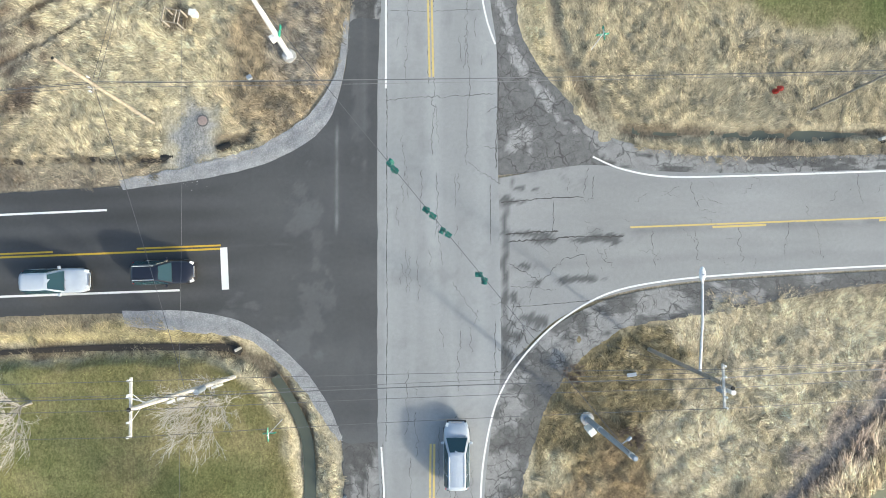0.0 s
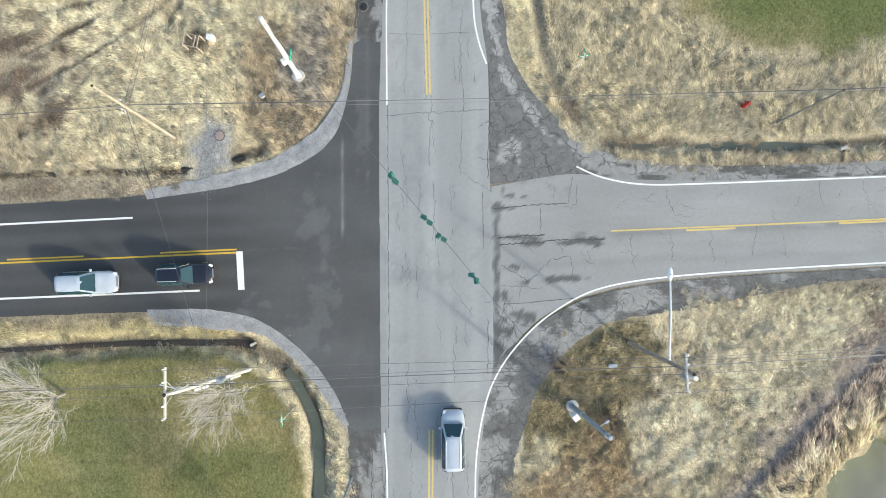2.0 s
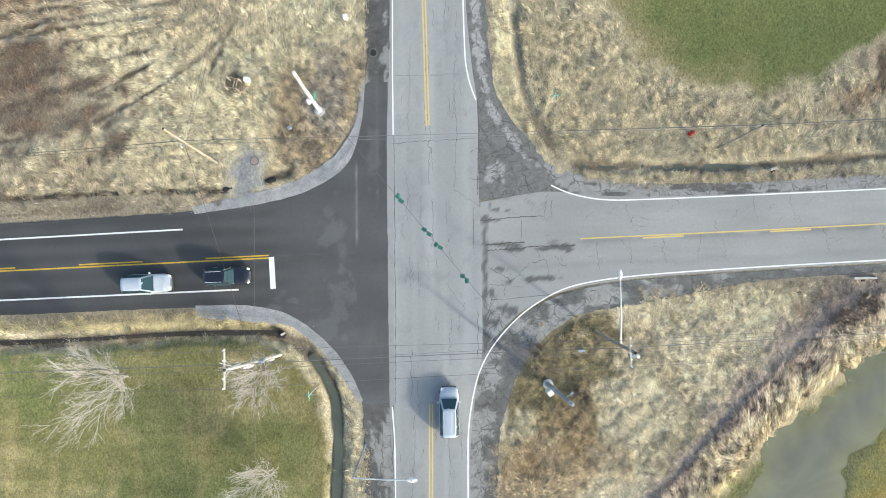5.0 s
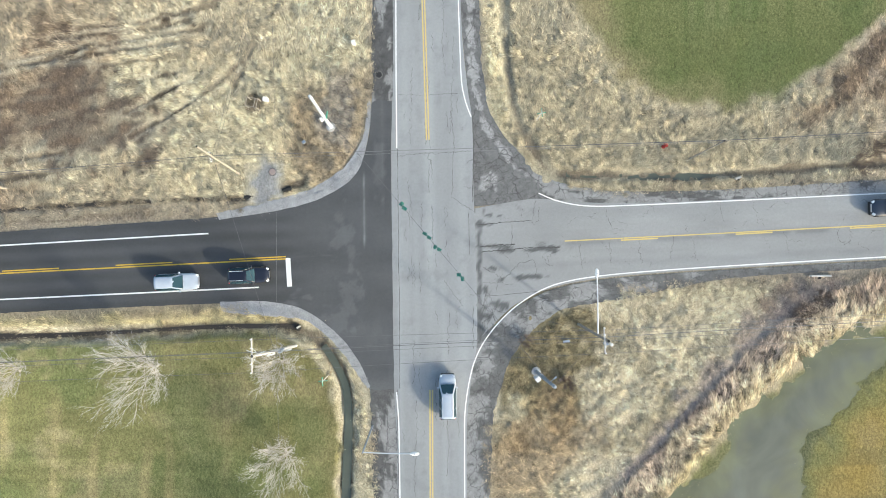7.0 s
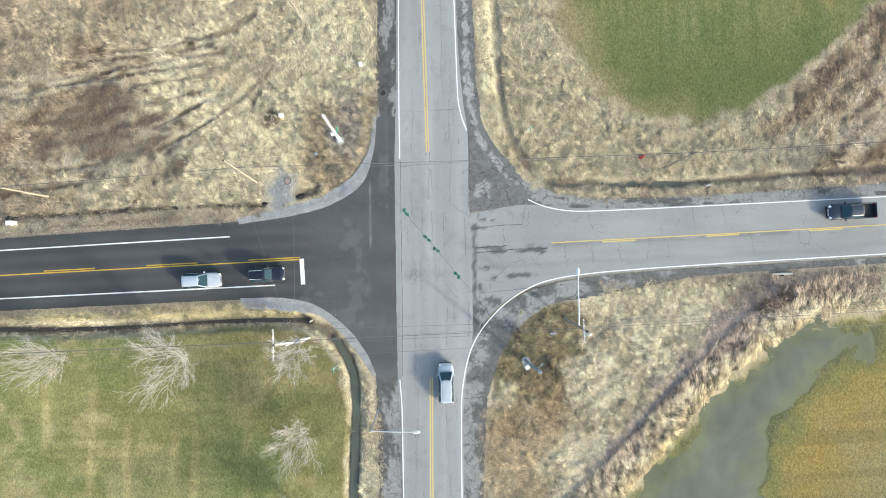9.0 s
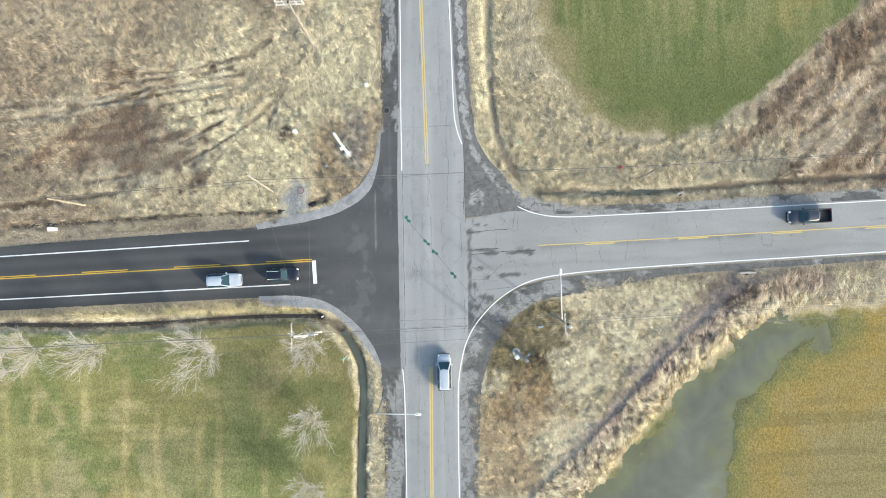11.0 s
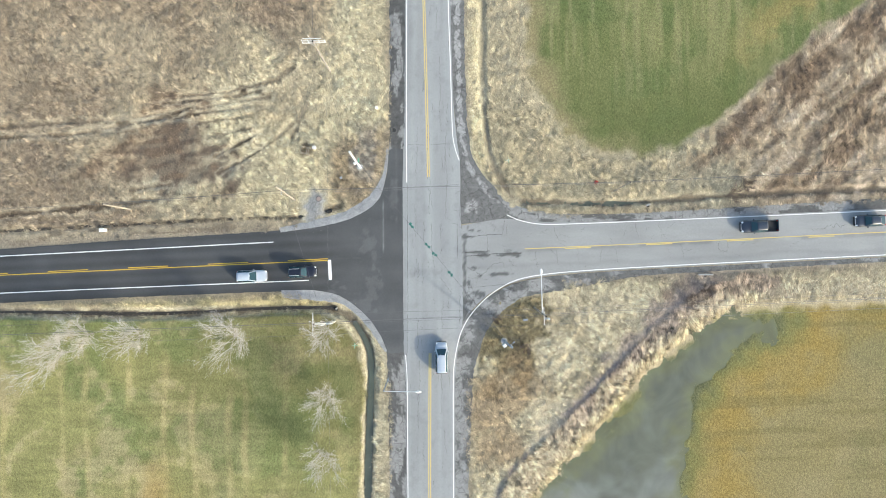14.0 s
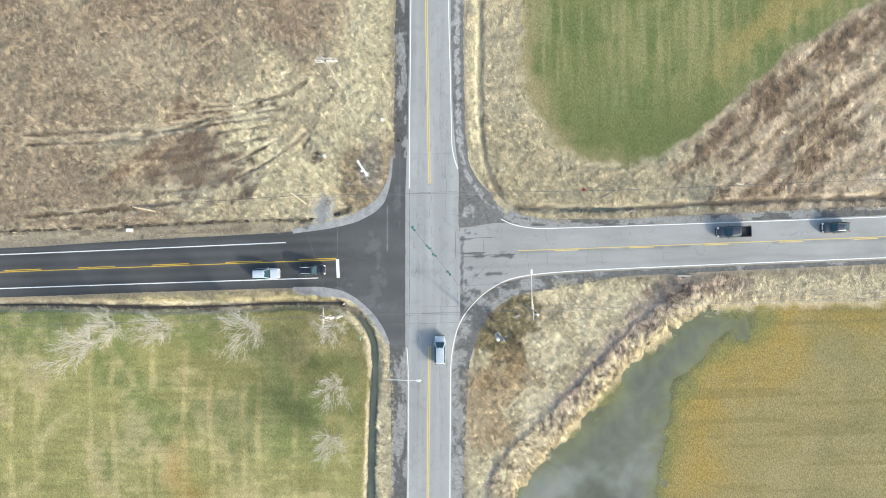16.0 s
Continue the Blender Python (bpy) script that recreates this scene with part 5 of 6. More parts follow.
def vehicle(name, x, y, turn, length, width, tall, paint, label, cabin, hood=0.98, bed=False, rails=False, category="car"):
    """cabin: rear foot, rear roof, front roof, front foot along the length."""
    th = thing(name, x, y, 0.0, label, category, "vehicles at the crossing", turn)
    L, W = length / 2, width / 2
    belt = hood + 0.08
    rings = []
    stop = -L if not bed else cabin[0] - 0.05
    for k in range(25):
        u = k / 24
        px = stop + (L - stop) * u
        s = px / L
        hw = W * (1 - 0.16 * max(0.0, s - 0.55) ** 2 / 0.2 - (0 if bed else 0.10 * max(0.0, -s - 0.7) ** 2 / 0.09))
        nose = max(0.0, (s - 0.62) / 0.38)
        tail = 0 if bed else max(0.0, (-s - 0.86) / 0.14)
        zt = belt - 0.10 * smooth(np.array(s), 0.3, 0.6) - 0.26 * nose**2.2 - 0.22 * tail**2
        lo = 0.30 + 0.10 * nose**3
        hw *= 1 - 0.26 * nose**3
        rings.append([(px, -hw * 0.96, lo), (px, -hw, 0.52), (px, -hw, zt * 0.74), (px, -hw * 0.93, zt * 0.93), (px, -hw * 0.80, zt), (px, -hw * 0.35, zt + 0.035), (px, 0, zt + 0.045),
                      (px, hw * 0.35, zt + 0.035), (px, hw * 0.80, zt), (px, hw * 0.93, zt * 0.93), (px, hw, zt * 0.74), (px, hw, 0.52), (px, hw * 0.96, lo)])
    body = part("body", loft(bmesh.new(), rings), paint, th)
    rf, rr, fr, ff = cabin
    wb_, wt = W * 0.94, W * 0.66
    zb, zt = belt - 0.03, tall
    crow = []
    for f in np.linspace(0, 1, 9):
        xa = rf + (ff - rf) * f
        xb = rr + (fr - rr) * f
        narrow = 1 - 0.10 * abs(2 * f - 1) ** 3
        crow.append([(xa, -wb_ * narrow, zb), ((xa + xb) / 2, -(wb_ * 0.55 + wt * 0.45) * narrow, (zb + zt) / 2), (xb, -wt * narrow, zt - 0.06), (xb, -wt * 0.8 * narrow, zt - 0.01), (xb, 0, zt + 0.02),
                     (xb, wt * 0.8 * narrow, zt - 0.01), (xb, wt * narrow, zt - 0.06), ((xa + xb) / 2, (wb_ * 0.55 + wt * 0.45) * narrow, (zb + zt) / 2), (xa, wb_ * narrow, zb)])
    part("cabin", loft(bmesh.new(), crow), paint, th)
    nb, nt = 0.90 * wb_, 0.90 * wt
    quad_pane("windshield", [(ff - 0.02, -nb * 0.95, zb + 0.07), (ff - 0.02, nb * 0.95, zb + 0.07), (fr + 0.02, nt * 0.92, zt - 0.05), (fr + 0.02, -nt * 0.92, zt - 0.05)], 0.03, M_GLASS, th)
    quad_pane("rear_window", [(rf + 0.02, nb * 0.92, zb + 0.18), (rf + 0.02, -nb * 0.92, zb + 0.18), (rr - 0.02, -nt * 0.9, zt - 0.08), (rr - 0.02, nt * 0.9, zt - 0.08)], 0.03, M_GLASS, th)
    cuts = (0.06, 0.36, 0.66, 0.95) if not bed else (0.08, 0.45, 0.95)
    for side in (-1, 1):
        for a, b in zip(cuts[:-1], cuts[1:]):
            b2 = b - 0.03
            q = []
            for f, top in ((a, 0), (b2, 0), (b2, 1), (a, 1)):
                bx, tx = rf + (ff - rf) * f, rr + (fr - rr) * f
                h = 0.08 + 0.84 * top
                q.append((bx + (tx - bx) * h, side * (wb_ + (wt - wb_) * h + 0.012), zb + (zt - 0.06 - zb) * h))
            if side > 0:
                q = q[::-1]
            quad_pane("side_window", q, 0.03, M_GLASS, th)
        bm = bmesh.new()
        box(bm, (0.14, 0.2, 0.15), (ff - 0.35, side * (W + 0.08), belt + 0.05), (0, 0, side * 12), 0.03)
        part("mirror", bm, paint, th)
        bm = bmesh.new()
        box(bm, (0.28, 0.34, 0.15), (L - 0.22, side * W * 0.66, hood - 0.24), (0, 18, side * -24), 0.04)
        part("headlight", bm, M_LAMP, th)
        bm = bmesh.new()
        box(bm, (0.12, 0.2, 0.3), (-L + 0.1, side * W * 0.78, hood - 0.12), (0, 0, side * 10), 0.03)
        part("tail_light", bm, M_TAIL, th)
        if rails:
            bm = bmesh.new()
            rod(bm, (rr + 0.15, side * wt * 0.86, zt + 0.03), (fr - 0.25, side * wt * 0.86, zt + 0.03), 0.022, 0.022, 8)
            part("roof_rail", bm, M_STEELW, th, "pale roof rail")
        for wx in (L * 0.62, -L * 0.60):
            bm = bmesh.new()
            rod(bm, (wx, side * (W - 0.22), 0.34), (wx, side * (W + 0.005), 0.34), 0.34, 0.34, 22)
            ty = part("tyre", bm, M_TYRE, th)
            bm = bmesh.new()
            rod(bm, (wx, side * (W - 0.02), 0.34), (wx, side * (W + 0.015), 0.34), 0.22, 0.19, 14)
            part("rim", bm, M_RIM, ty)
    bm = bmesh.new()
    box(bm, (0.12, W * 1.5, 0.2), (L - 0.03, 0, 0.48), (0, 0, 0), 0.04)
    part("front_bumper", bm, M_TRIM, th)
    bm = bmesh.new()
    box(bm, (0.05, W * 0.9, 0.14), (L - 0.02, 0, 0.70), (0, 0, 0), 0.02)
    part("grille", bm, M_RIM, th)
    bm = bmesh.new()
    box(bm, (0.14, W * 1.8, 0.2), (-L + 0.02, 0, 0.5), (0, 0, 0), 0.04)
    part("rear_bumper", bm, M_TRIM if not bed else M_RIM, th)
    for sx in (-0.3, 0.3):
        bm = bmesh.new()
        rod(bm, (ff + 0.04, sx - 0.3, zb + 0.06), (ff - 0.12, sx + 0.2, zb + 0.16), 0.012, 0.01, 6)
        part("wiper", bm, M_TRIM, th)
    if bed:
        b0, b1 = -L + 0.05, cabin[0] - 0.02
        for nm, sz, at in (("bed_floor", (b1 - b0, W * 1.8, 0.08), ((b0 + b1) / 2, 0, 0.66)), ("tailgate", (0.07, W * 1.86, 0.55), (b0, 0, 0.82)), ("bed_front", (0.06, W * 1.8, 0.6), (b1, 0, 0.84))):
            bm = bmesh.new()
            box(bm, sz, at, (0, 0, 0), 0.015)
            part(nm, bm, paint if nm != "bed_floor" else M_TRIM, th)
        for side in (-1, 1):
            bm = bmesh.new()
            box(bm, (b1 - b0, 0.13, 0.74), ((b0 + b1) / 2, side * (W - 0.07), 0.74), (0, 0, 0), 0.05)
            part("bed_side", bm, paint, th)
    return th


vehicle("car", -25.95, -1.74, 1.5, 4.36, 1.70, 1.52, M_CARW, "silver-white crossover car waiting in the lane", (-2.06, -1.9, -0.1, 0.76), hood=0.90)
vehicle("car", -18.7, -1.15, 1.5, 4.08, 1.64, 1.56, M_CARB, "black sport utility car with pale roof rails at the stop bar", (-1.94, -1.8, 0.0, 0.7), hood=0.92, rails=True)
vehicle("van", 1.2, -13.6, 90, 4.5, 1.78, 1.62, M_CARW, "silver-white minivan waiting in the northbound lane", (-2.16, -1.98, 0.5, 1.32), hood=0.92, rails=True, category="van")
vehicle("pickup_truck", 47.0, 5.03, 182, 5.25, 1.78, 1.68, M_CARD, "dark slate pickup truck with an empty open bed", (-0.85, -0.68, 0.78, 1.35), hood=0.99, bed=True, category="truck")
vehicle("car", 63.0, 5.75, 182, 4.3, 1.66, 1.35, M_CARD, "dark slate sedan on the pale side road", (-1.78, -1.05, 0.22, 0.95), hood=0.86)


# ---- bare trees and shrubs ----
M_BARK = plain("pale_grey_bark", (0.40, 0.37, 0.34), 0.9, vary=0.25)
M_TWIG = plain("silvery_twigs", (0.62, 0.585, 0.55), 0.9, vary=0.25, scale=3)
M_TWIGD = plain("purple_brown_twigs", (0.20, 0.155, 0.13), 0.9, vary=0.3, scale=3)


def prisms(name, segs, material, parent):
    """Many tapered three-sided twigs in one mesh. segs: start, end, radii."""
    n = len(segs)
    a = np.array([s[0] for s in segs], np.float32)
    b = np.array([s[1] for s in segs], np.float32)
    ra = np.array([s[2] for s in segs], np.float32)[:, None]
    rb = np.array([s[3] for s in segs], np.float32)[:, None]
    d = b - a
    d /= np.linalg.norm(d, axis=1)[:, None] + 1e-9
    ref = np.where(np.abs(d[:, 2:]) > 0.9, np.array([[1.0, 0, 0]]), np.array([[0, 0, 1.0]]))
    u = np.cross(d, ref)
    u /= np.linalg.norm(u, axis=1)[:, None] + 1e-9
    v = np.cross(d, u)
    co = np.zeros((n, 6, 3), np.float32)
    for k in range(3):
        c, s = math.cos(2.0944 * k), math.sin(2.0944 * k)
        co[:, k] = a + (u * c + v * s) * ra
        co[:, k + 3] = b + (u * c + v * s) * rb
    base = (np.arange(n) * 6)[:, None, None]
    quads = base + np.array([[0, 1, 4, 3], [1, 2, 5, 4], [2, 0, 3, 5]])[None]
    me = bpy.data.meshes.new(name)
    me.vertices.add(n * 6)
    me.vertices.foreach_set("co", co.ravel())
    me.loops.add(n * 12)
    me.loops.foreach_set("vertex_index", quads.ravel())
    me.polygons.add(n * 3)
    me.polygons.foreach_set("loop_start", np.arange(0, n * 12, 4))
    me.update(calc_edges=True)
    me.materials.append(material)
    ob = new(name, me)
    ob.parent = parent
    return ob


def bare_tree(x, y, h, spread, seed, label, twig=None, kind="tree", low=0.9):
    rs = random.Random(seed)
    th = thing(kind, x, y, float(height(np.array([x]), np.array([y]))[0]) - 0.05, label, kind, "bare " + kind + "s")
    thick, fine = [], []

    def grow(p, d, ln, r, level):
        q = p
        n = 3
        for i in range(n):
            d = (d + Vector((rs.gauss(0, 0.09), rs.gauss(0, 0.09), rs.gauss(0.02, 0.05)))).normalized()
            e = q + d * (ln / n)
            (thick if level < 2 else fine).append((tuple(q), tuple(e), r * (1 - 0.22 * i), r * (1 - 0.22 * (i + 1))))
            q = e
            if level < 4 and (i > 0 or level > 0):
                for _ in range(2 if level < 3 else 2):
                    side = Vector((rs.gauss(0, 1), rs.gauss(0, 1), rs.uniform(-0.1, 0.8))).normalized()
                    nd = (d * 0.8 + side * 0.55).normalized()
                    grow(q, nd, ln * rs.uniform(0.48, 0.68), max(0.009, r * 0.5), level + 1)

    top = Vector((0, 0, low))
    thick.append(((0, 0, 0), tuple(top), 0.11 * h / 6, 0.09 * h / 6))
    for k in range(8):
        a = 2 * math.pi * (k + rs.uniform(-0.3, 0.3)) / 8
        out = spread * rs.uniform(0.55, 1.0)
        d = Vector((math.cos(a) * out, math.sin(a) * out, h * 0.62)).normalized()
        grow(top, d, h * 0.47 * rs.uniform(0.85, 1.15), 0.05 * h / 6, 1)
    prisms("trunk", thick, M_BARK if twig is None else twig, th)
    prisms("crown", fine, twig or M_TWIG, th)
    return th


TREE = "bare young tree with pale silvery twigs on the lawn"
for k, (x, y, h, s) in enumerate(((-28.2, -10.2, 7.2, 4.4), (-15.4, -9.9, 5.2, 3.0), (-41.9, -10.2, 6.2, 3.6), (-49.2, -9.9, 6.4, 3.6), (-53.0, -12.6, 7.0, 4.2), (-14.9, -19.1, 5.4, 3.2), (-15.5, -27.5, 5.2, 3.0))):
    bare_tree(x, y, h, s, 11 + k, TREE)
for k, (x, y, h, s) in enumerate(((43.6, 9.6, 2.2, 2.4), (45.5, 11.0, 1.8, 2.0), (39.5, -4.0, 1.6, 1.8), (37.4, -5.6, 1.6, 1.7), (13.3, -12.4, 1.3, 1.4), (9.2, -8.2, 1.1, 1.2))):
    bare_tree(x, y, h, s, 51 + k, "low leafless bush with purple-brown twigs", M_TWIGD, "bush", 0.15)


# ---- small things beside the roads ----
def hydrant(x, y):
    red = plain("red_hydrant_paint", (0.36, 0.035, 0.025), 0.5)
    th = thing("fire_hydrant", x, y, -0.05, "red fire hydrant standing in dry grass", "fire hydrant")
    bm = bmesh.new()
    rod(bm, (0, 0, 0), (0, 0, 0.06), 0.2, 0.2, 16)
    rod(bm, (0, 0, 0.06), (0, 0, 0.62), 0.14, 0.13, 16)
    part("barrel", bm, red, th)
    bm = bmesh.new()
    rod(bm, (0, 0, 0.62), (0, 0, 0.67), 0.19, 0.19, 16)
    rod(bm, (0, 0, 0.67), (0, 0, 0.82), 0.15, 0.05, 16)
    part("bonnet", bm, red, th)
    for a in (0, 2.1, 4.2):
        bm = bmesh.new()
        rod(bm, (0, 0, 0.46), (0.26 * math.cos(a), 0.26 * math.sin(a), 0.46), 0.08, 0.075, 12)
        part("outlet_cap", bm, red, th)


hydrant(23.72, 11.58)


def headwall(x, y, turn, w, label):
    th = thing("culvert_headwall", x, y, -0.35, label, "culvert", "culvert ends", turn)
    bm = bmesh.new()
    box(bm, (w, 0.22, 0.75), (0, 0, 0.2), (0, 0, 0), 0.03)
    part("wall_block", bm, M_CONC, th)
    bm = bmesh.new()
    rod(bm, (0, -0.32, 0.1), (0, 0.1, 0.1), 0.28, 0.28, 18)
    part("pipe_end", bm, M_BLACK, th, "dark corrugated pipe end")


headwall(39.6, -1.9, 0, 2.1, "pale concrete culvert headwall beside the road")
headwall(31.3, 8.25, 20, 0.55, "small white concrete culvert marker block")
headwall(-14.0, -6.55, -60, 0.2, "short pale culvert end in the ditch")


def drain_pipe(x, y, turn, length):
    th = thing("drain_pipe", x, y, -0.28, "black corrugated drain pipe end under the gravel", "pipe", "drain pipes", turn)
    bm = bmesh.new()
    n = 14
    for k in range(n):
        a, b = -length / 2 + length * k / n, -length / 2 + length * (k + 1) / n
        rod(bm, (a, 0, 0), (b, 0, 0), 0.25 + 0.025 * (k % 2), 0.25 + 0.025 * ((k + 1) % 2), 16)
    part("tube", bm, M_BLACK, th)
    # solid dark disc on the tube's end, in place of the shaded hollow
    bm = bmesh.new()
    rod(bm, (length / 2, 0, 0), (length / 2 + 0.02, 0, 0), 0.2, 0.2, 16)
    part("mouth_shade_disc", bm, M_TRIM, th)


drain_pipe(-19.0, 6.9, 185, 0.9)
drain_pipe(-15.1, 7.6, 20, 0.9)


def frame_stand(x, y):
    th = thing("wooden_frame", x, y, -0.05, "weathered open wooden sign frame standing in straw", "frame", "", -12)
    for sx in (-0.55, 0.55):
        for sy in (-0.45, 0.45):
            bm = bmesh.new()
            box(bm, (0.09, 0.09, 1.0), (sx, sy, 0.5), (0, 0, 0), 0.01)
            part("post", bm, M_WOODT, th)
    for at, sz in (((0, -0.45, 1.03), (1.25, 0.06, 0.06)), ((0, 0.45, 1.03), (1.25, 0.06, 0.06)), ((-0.55, 0, 1.1), (0.06, 1.05, 0.06)), ((0.55, 0, 1.1), (0.06, 1.05, 0.06)), ((0.3, 0, 1.1), (0.07, 0.9, 0.06))):
        bm = bmesh.new()
        box(bm, sz, at, (0, 0, 0), 0.01)
        part("rail", bm, M_WOODT, th)


frame_stand(-18.2, 16.3)


def utility_box(x, y, z, size, turn, mat, label, lidmat):
    th = thing("utility_box", x, y, z, label, "utility box", "utility boxes", turn)
    bm = bmesh.new()
    box(bm, size, (0, 0, size[2] / 2), (0, 0, 0), 0.03)
    part("case", bm, mat, th)
    bm = bmesh.new()
    box(bm, (size[0] + 0.06, size[1] + 0.06, 0.05), (0, 0, size[2] + 0.02), (0, 0, 0), 0.015)
    part("lid", bm, lidmat, th)
    bm = bmesh.new()
    box(bm, (0.02, size[1] * 0.3, 0.08), (size[0] / 2 + 0.01, 0, size[2] * 0.6), (0, 0, 0), 0.005)
    part("latch", bm, M_STEELG, th)


utility_box(-17.0, 16.75, -0.05, (0.45, 0.38, 0.6), -8, M_WHITEP, "small white utility box in straw", M_WHITEP)
utility_box(-47.5, 5.0, -0.05, (0.6, 0.45, 0.8), 4, M_WHITEP, "white roadside utility box with a pale lid", M_WHITEP)
utility_box(-8.0, 22.5, -0.05, (0.35, 0.3, 0.55), 10, M_WHITEP, "small white utility box in straw", M_WHITEP)
utility_box(-13.2, 12.4, -0.05, (0.3, 0.22, 0.3), 30, M_CONC, "low grey utility box in brown grass", M_STEELG)
utility_box(13.4, -8.3, -0.05, (0.6, 0.2, 0.2), 8, M_STEELG, "low grey metal box among weeds", M_STEELG)


def manhole(x, y, z, mat, label):
    th = thing("manhole", x, y, z, label, "manhole", "manholes")
    bm = bmesh.new()
    rod(bm, (0, 0, -0.05), (0, 0, 0.02), 0.42, 0.42, 24)
    part("rim", bm, M_STAIN, th)
    bm = bmesh.new()
    rod(bm, (0, 0, 0.0), (0, 0, 0.035), 0.33, 0.32, 24)
    for k in range(6):
        a = math.pi * k / 6
        box(bm, (0.56, 0.025, 0.012), (0, 0, 0.037), (0, 0, math.degrees(a)))
    part("cover", bm, mat, th)


manhole(-16.5, 9.4, 0.0, plain("rusty_red_iron", (0.34, 0.27, 0.25), 0.8), "rusty round manhole cover in gravel")
manhole(-5.5, 19.3, 0.0, M_TRIM, "dark round manhole cover in the shoulder")

# ---- loose stones along the gravel edges ----
def stones():
    rs = np.random.RandomState(8)
    lines = [(spline([(-22.0, 4.9), (-15.6, 6.1), (-11.7, 7.3), (-8.4, 9.6), (-6.9, 13.1), (-6.5, 16.5)]), 0.5, 1500), (spline([(-21.9, -4.4), (-17, -4.7), (-13.2, -5.4), (-10, -7.9), (-8, -10.6), (-6.9, -12.8)]), 0.55, 1500), (spline([(-17.2, 5.5), (-17.2, 10)]), 1.7, 1100)]
    pts = []
    for line, w, n in lines:
        r = resample(line, n)
        pts.append(r + np.clip(rs.normal(0, w * 0.3, r.shape), -w * 0.6, w * 0.6))
    p = np.vstack(pts)
    n = len(p)
    base = np.array([[1, 0, 0], [-0.5, 0.87, 0], [-0.5, -0.87, 0], [0, 0, 0.8], [0.3, 0.4, 0.55]])
    size = rs.uniform(0.02, 0.05, (n, 1, 1))
    ang = rs.uniform(0, 6.28, n)
    co = base[None] * size
    c, s = np.cos(ang)[:, None], np.sin(ang)[:, None]
    x, y = co[:, :, 0] * c - co[:, :, 1] * s, co[:, :, 0] * s + co[:, :, 1] * c
    co = np.stack([x + p[:, :1], y + p[:, 1:], co[:, :, 2] + 0.004], -1).reshape(-1, 3)
    tri = np.array([[0, 1, 4], [1, 3, 4], [1, 2, 3], [2, 0, 3], [0, 4, 3]])
    f = (np.arange(n)[:, None, None] * 5 + tri[None]).reshape(-1, 3)
    return tagged(raw_mesh("gravel_stones", co, f, M_STONE), "loose crushed grey stones", "gravel", kind="stuff")


def raw_mesh(name, co, tris, material, col=None):
    me = bpy.data.meshes.new(name)
    me.vertices.add(len(co))
    me.vertices.foreach_set("co", np.ascontiguousarray(co, np.float32).ravel())
    me.loops.add(tris.size)
    me.loops.foreach_set("vertex_index", np.ascontiguousarray(tris, np.int32).ravel())
    me.polygons.add(len(tris))
    me.polygons.foreach_set("loop_start", np.arange(0, tris.size, 3))
    me.update(calc_edges=True)
    if col is not None:
        color_points(me, col)
    me.materials.append(material)
    return new(name, me)


M_STONE = plain("crushed_stone", (0.38, 0.384, 0.39), 0.9, vary=0.3, scale=8)
stones()


# ---- grasses and reeds ----
GX, GY, GS = -76.0, -44.0, 0.25
_gx, _gy = np.meshgrid(GX + GS * np.arange(620), GY + GS * np.arange(370))


def tabled(fn):
    """The same function read from a fine table, for many places at once."""
    tab = fn(_gx, _gy)

    def read(x, y):
        u, v = np.clip((x - GX) / GS, 0, 618), np.clip((y - GY) / GS, 0, 368)
        i, j = u.astype(int), v.astype(int)
        u, v = u - i, v - j
        if tab.ndim == 3:
            u, v = u[:, None], v[:, None]
        return (tab[j, i] * (1 - u) + tab[j, i + 1] * u) * (1 - v) + (tab[j + 1, i] * (1 - u) + tab[j + 1, i + 1] * u) * v
    return read


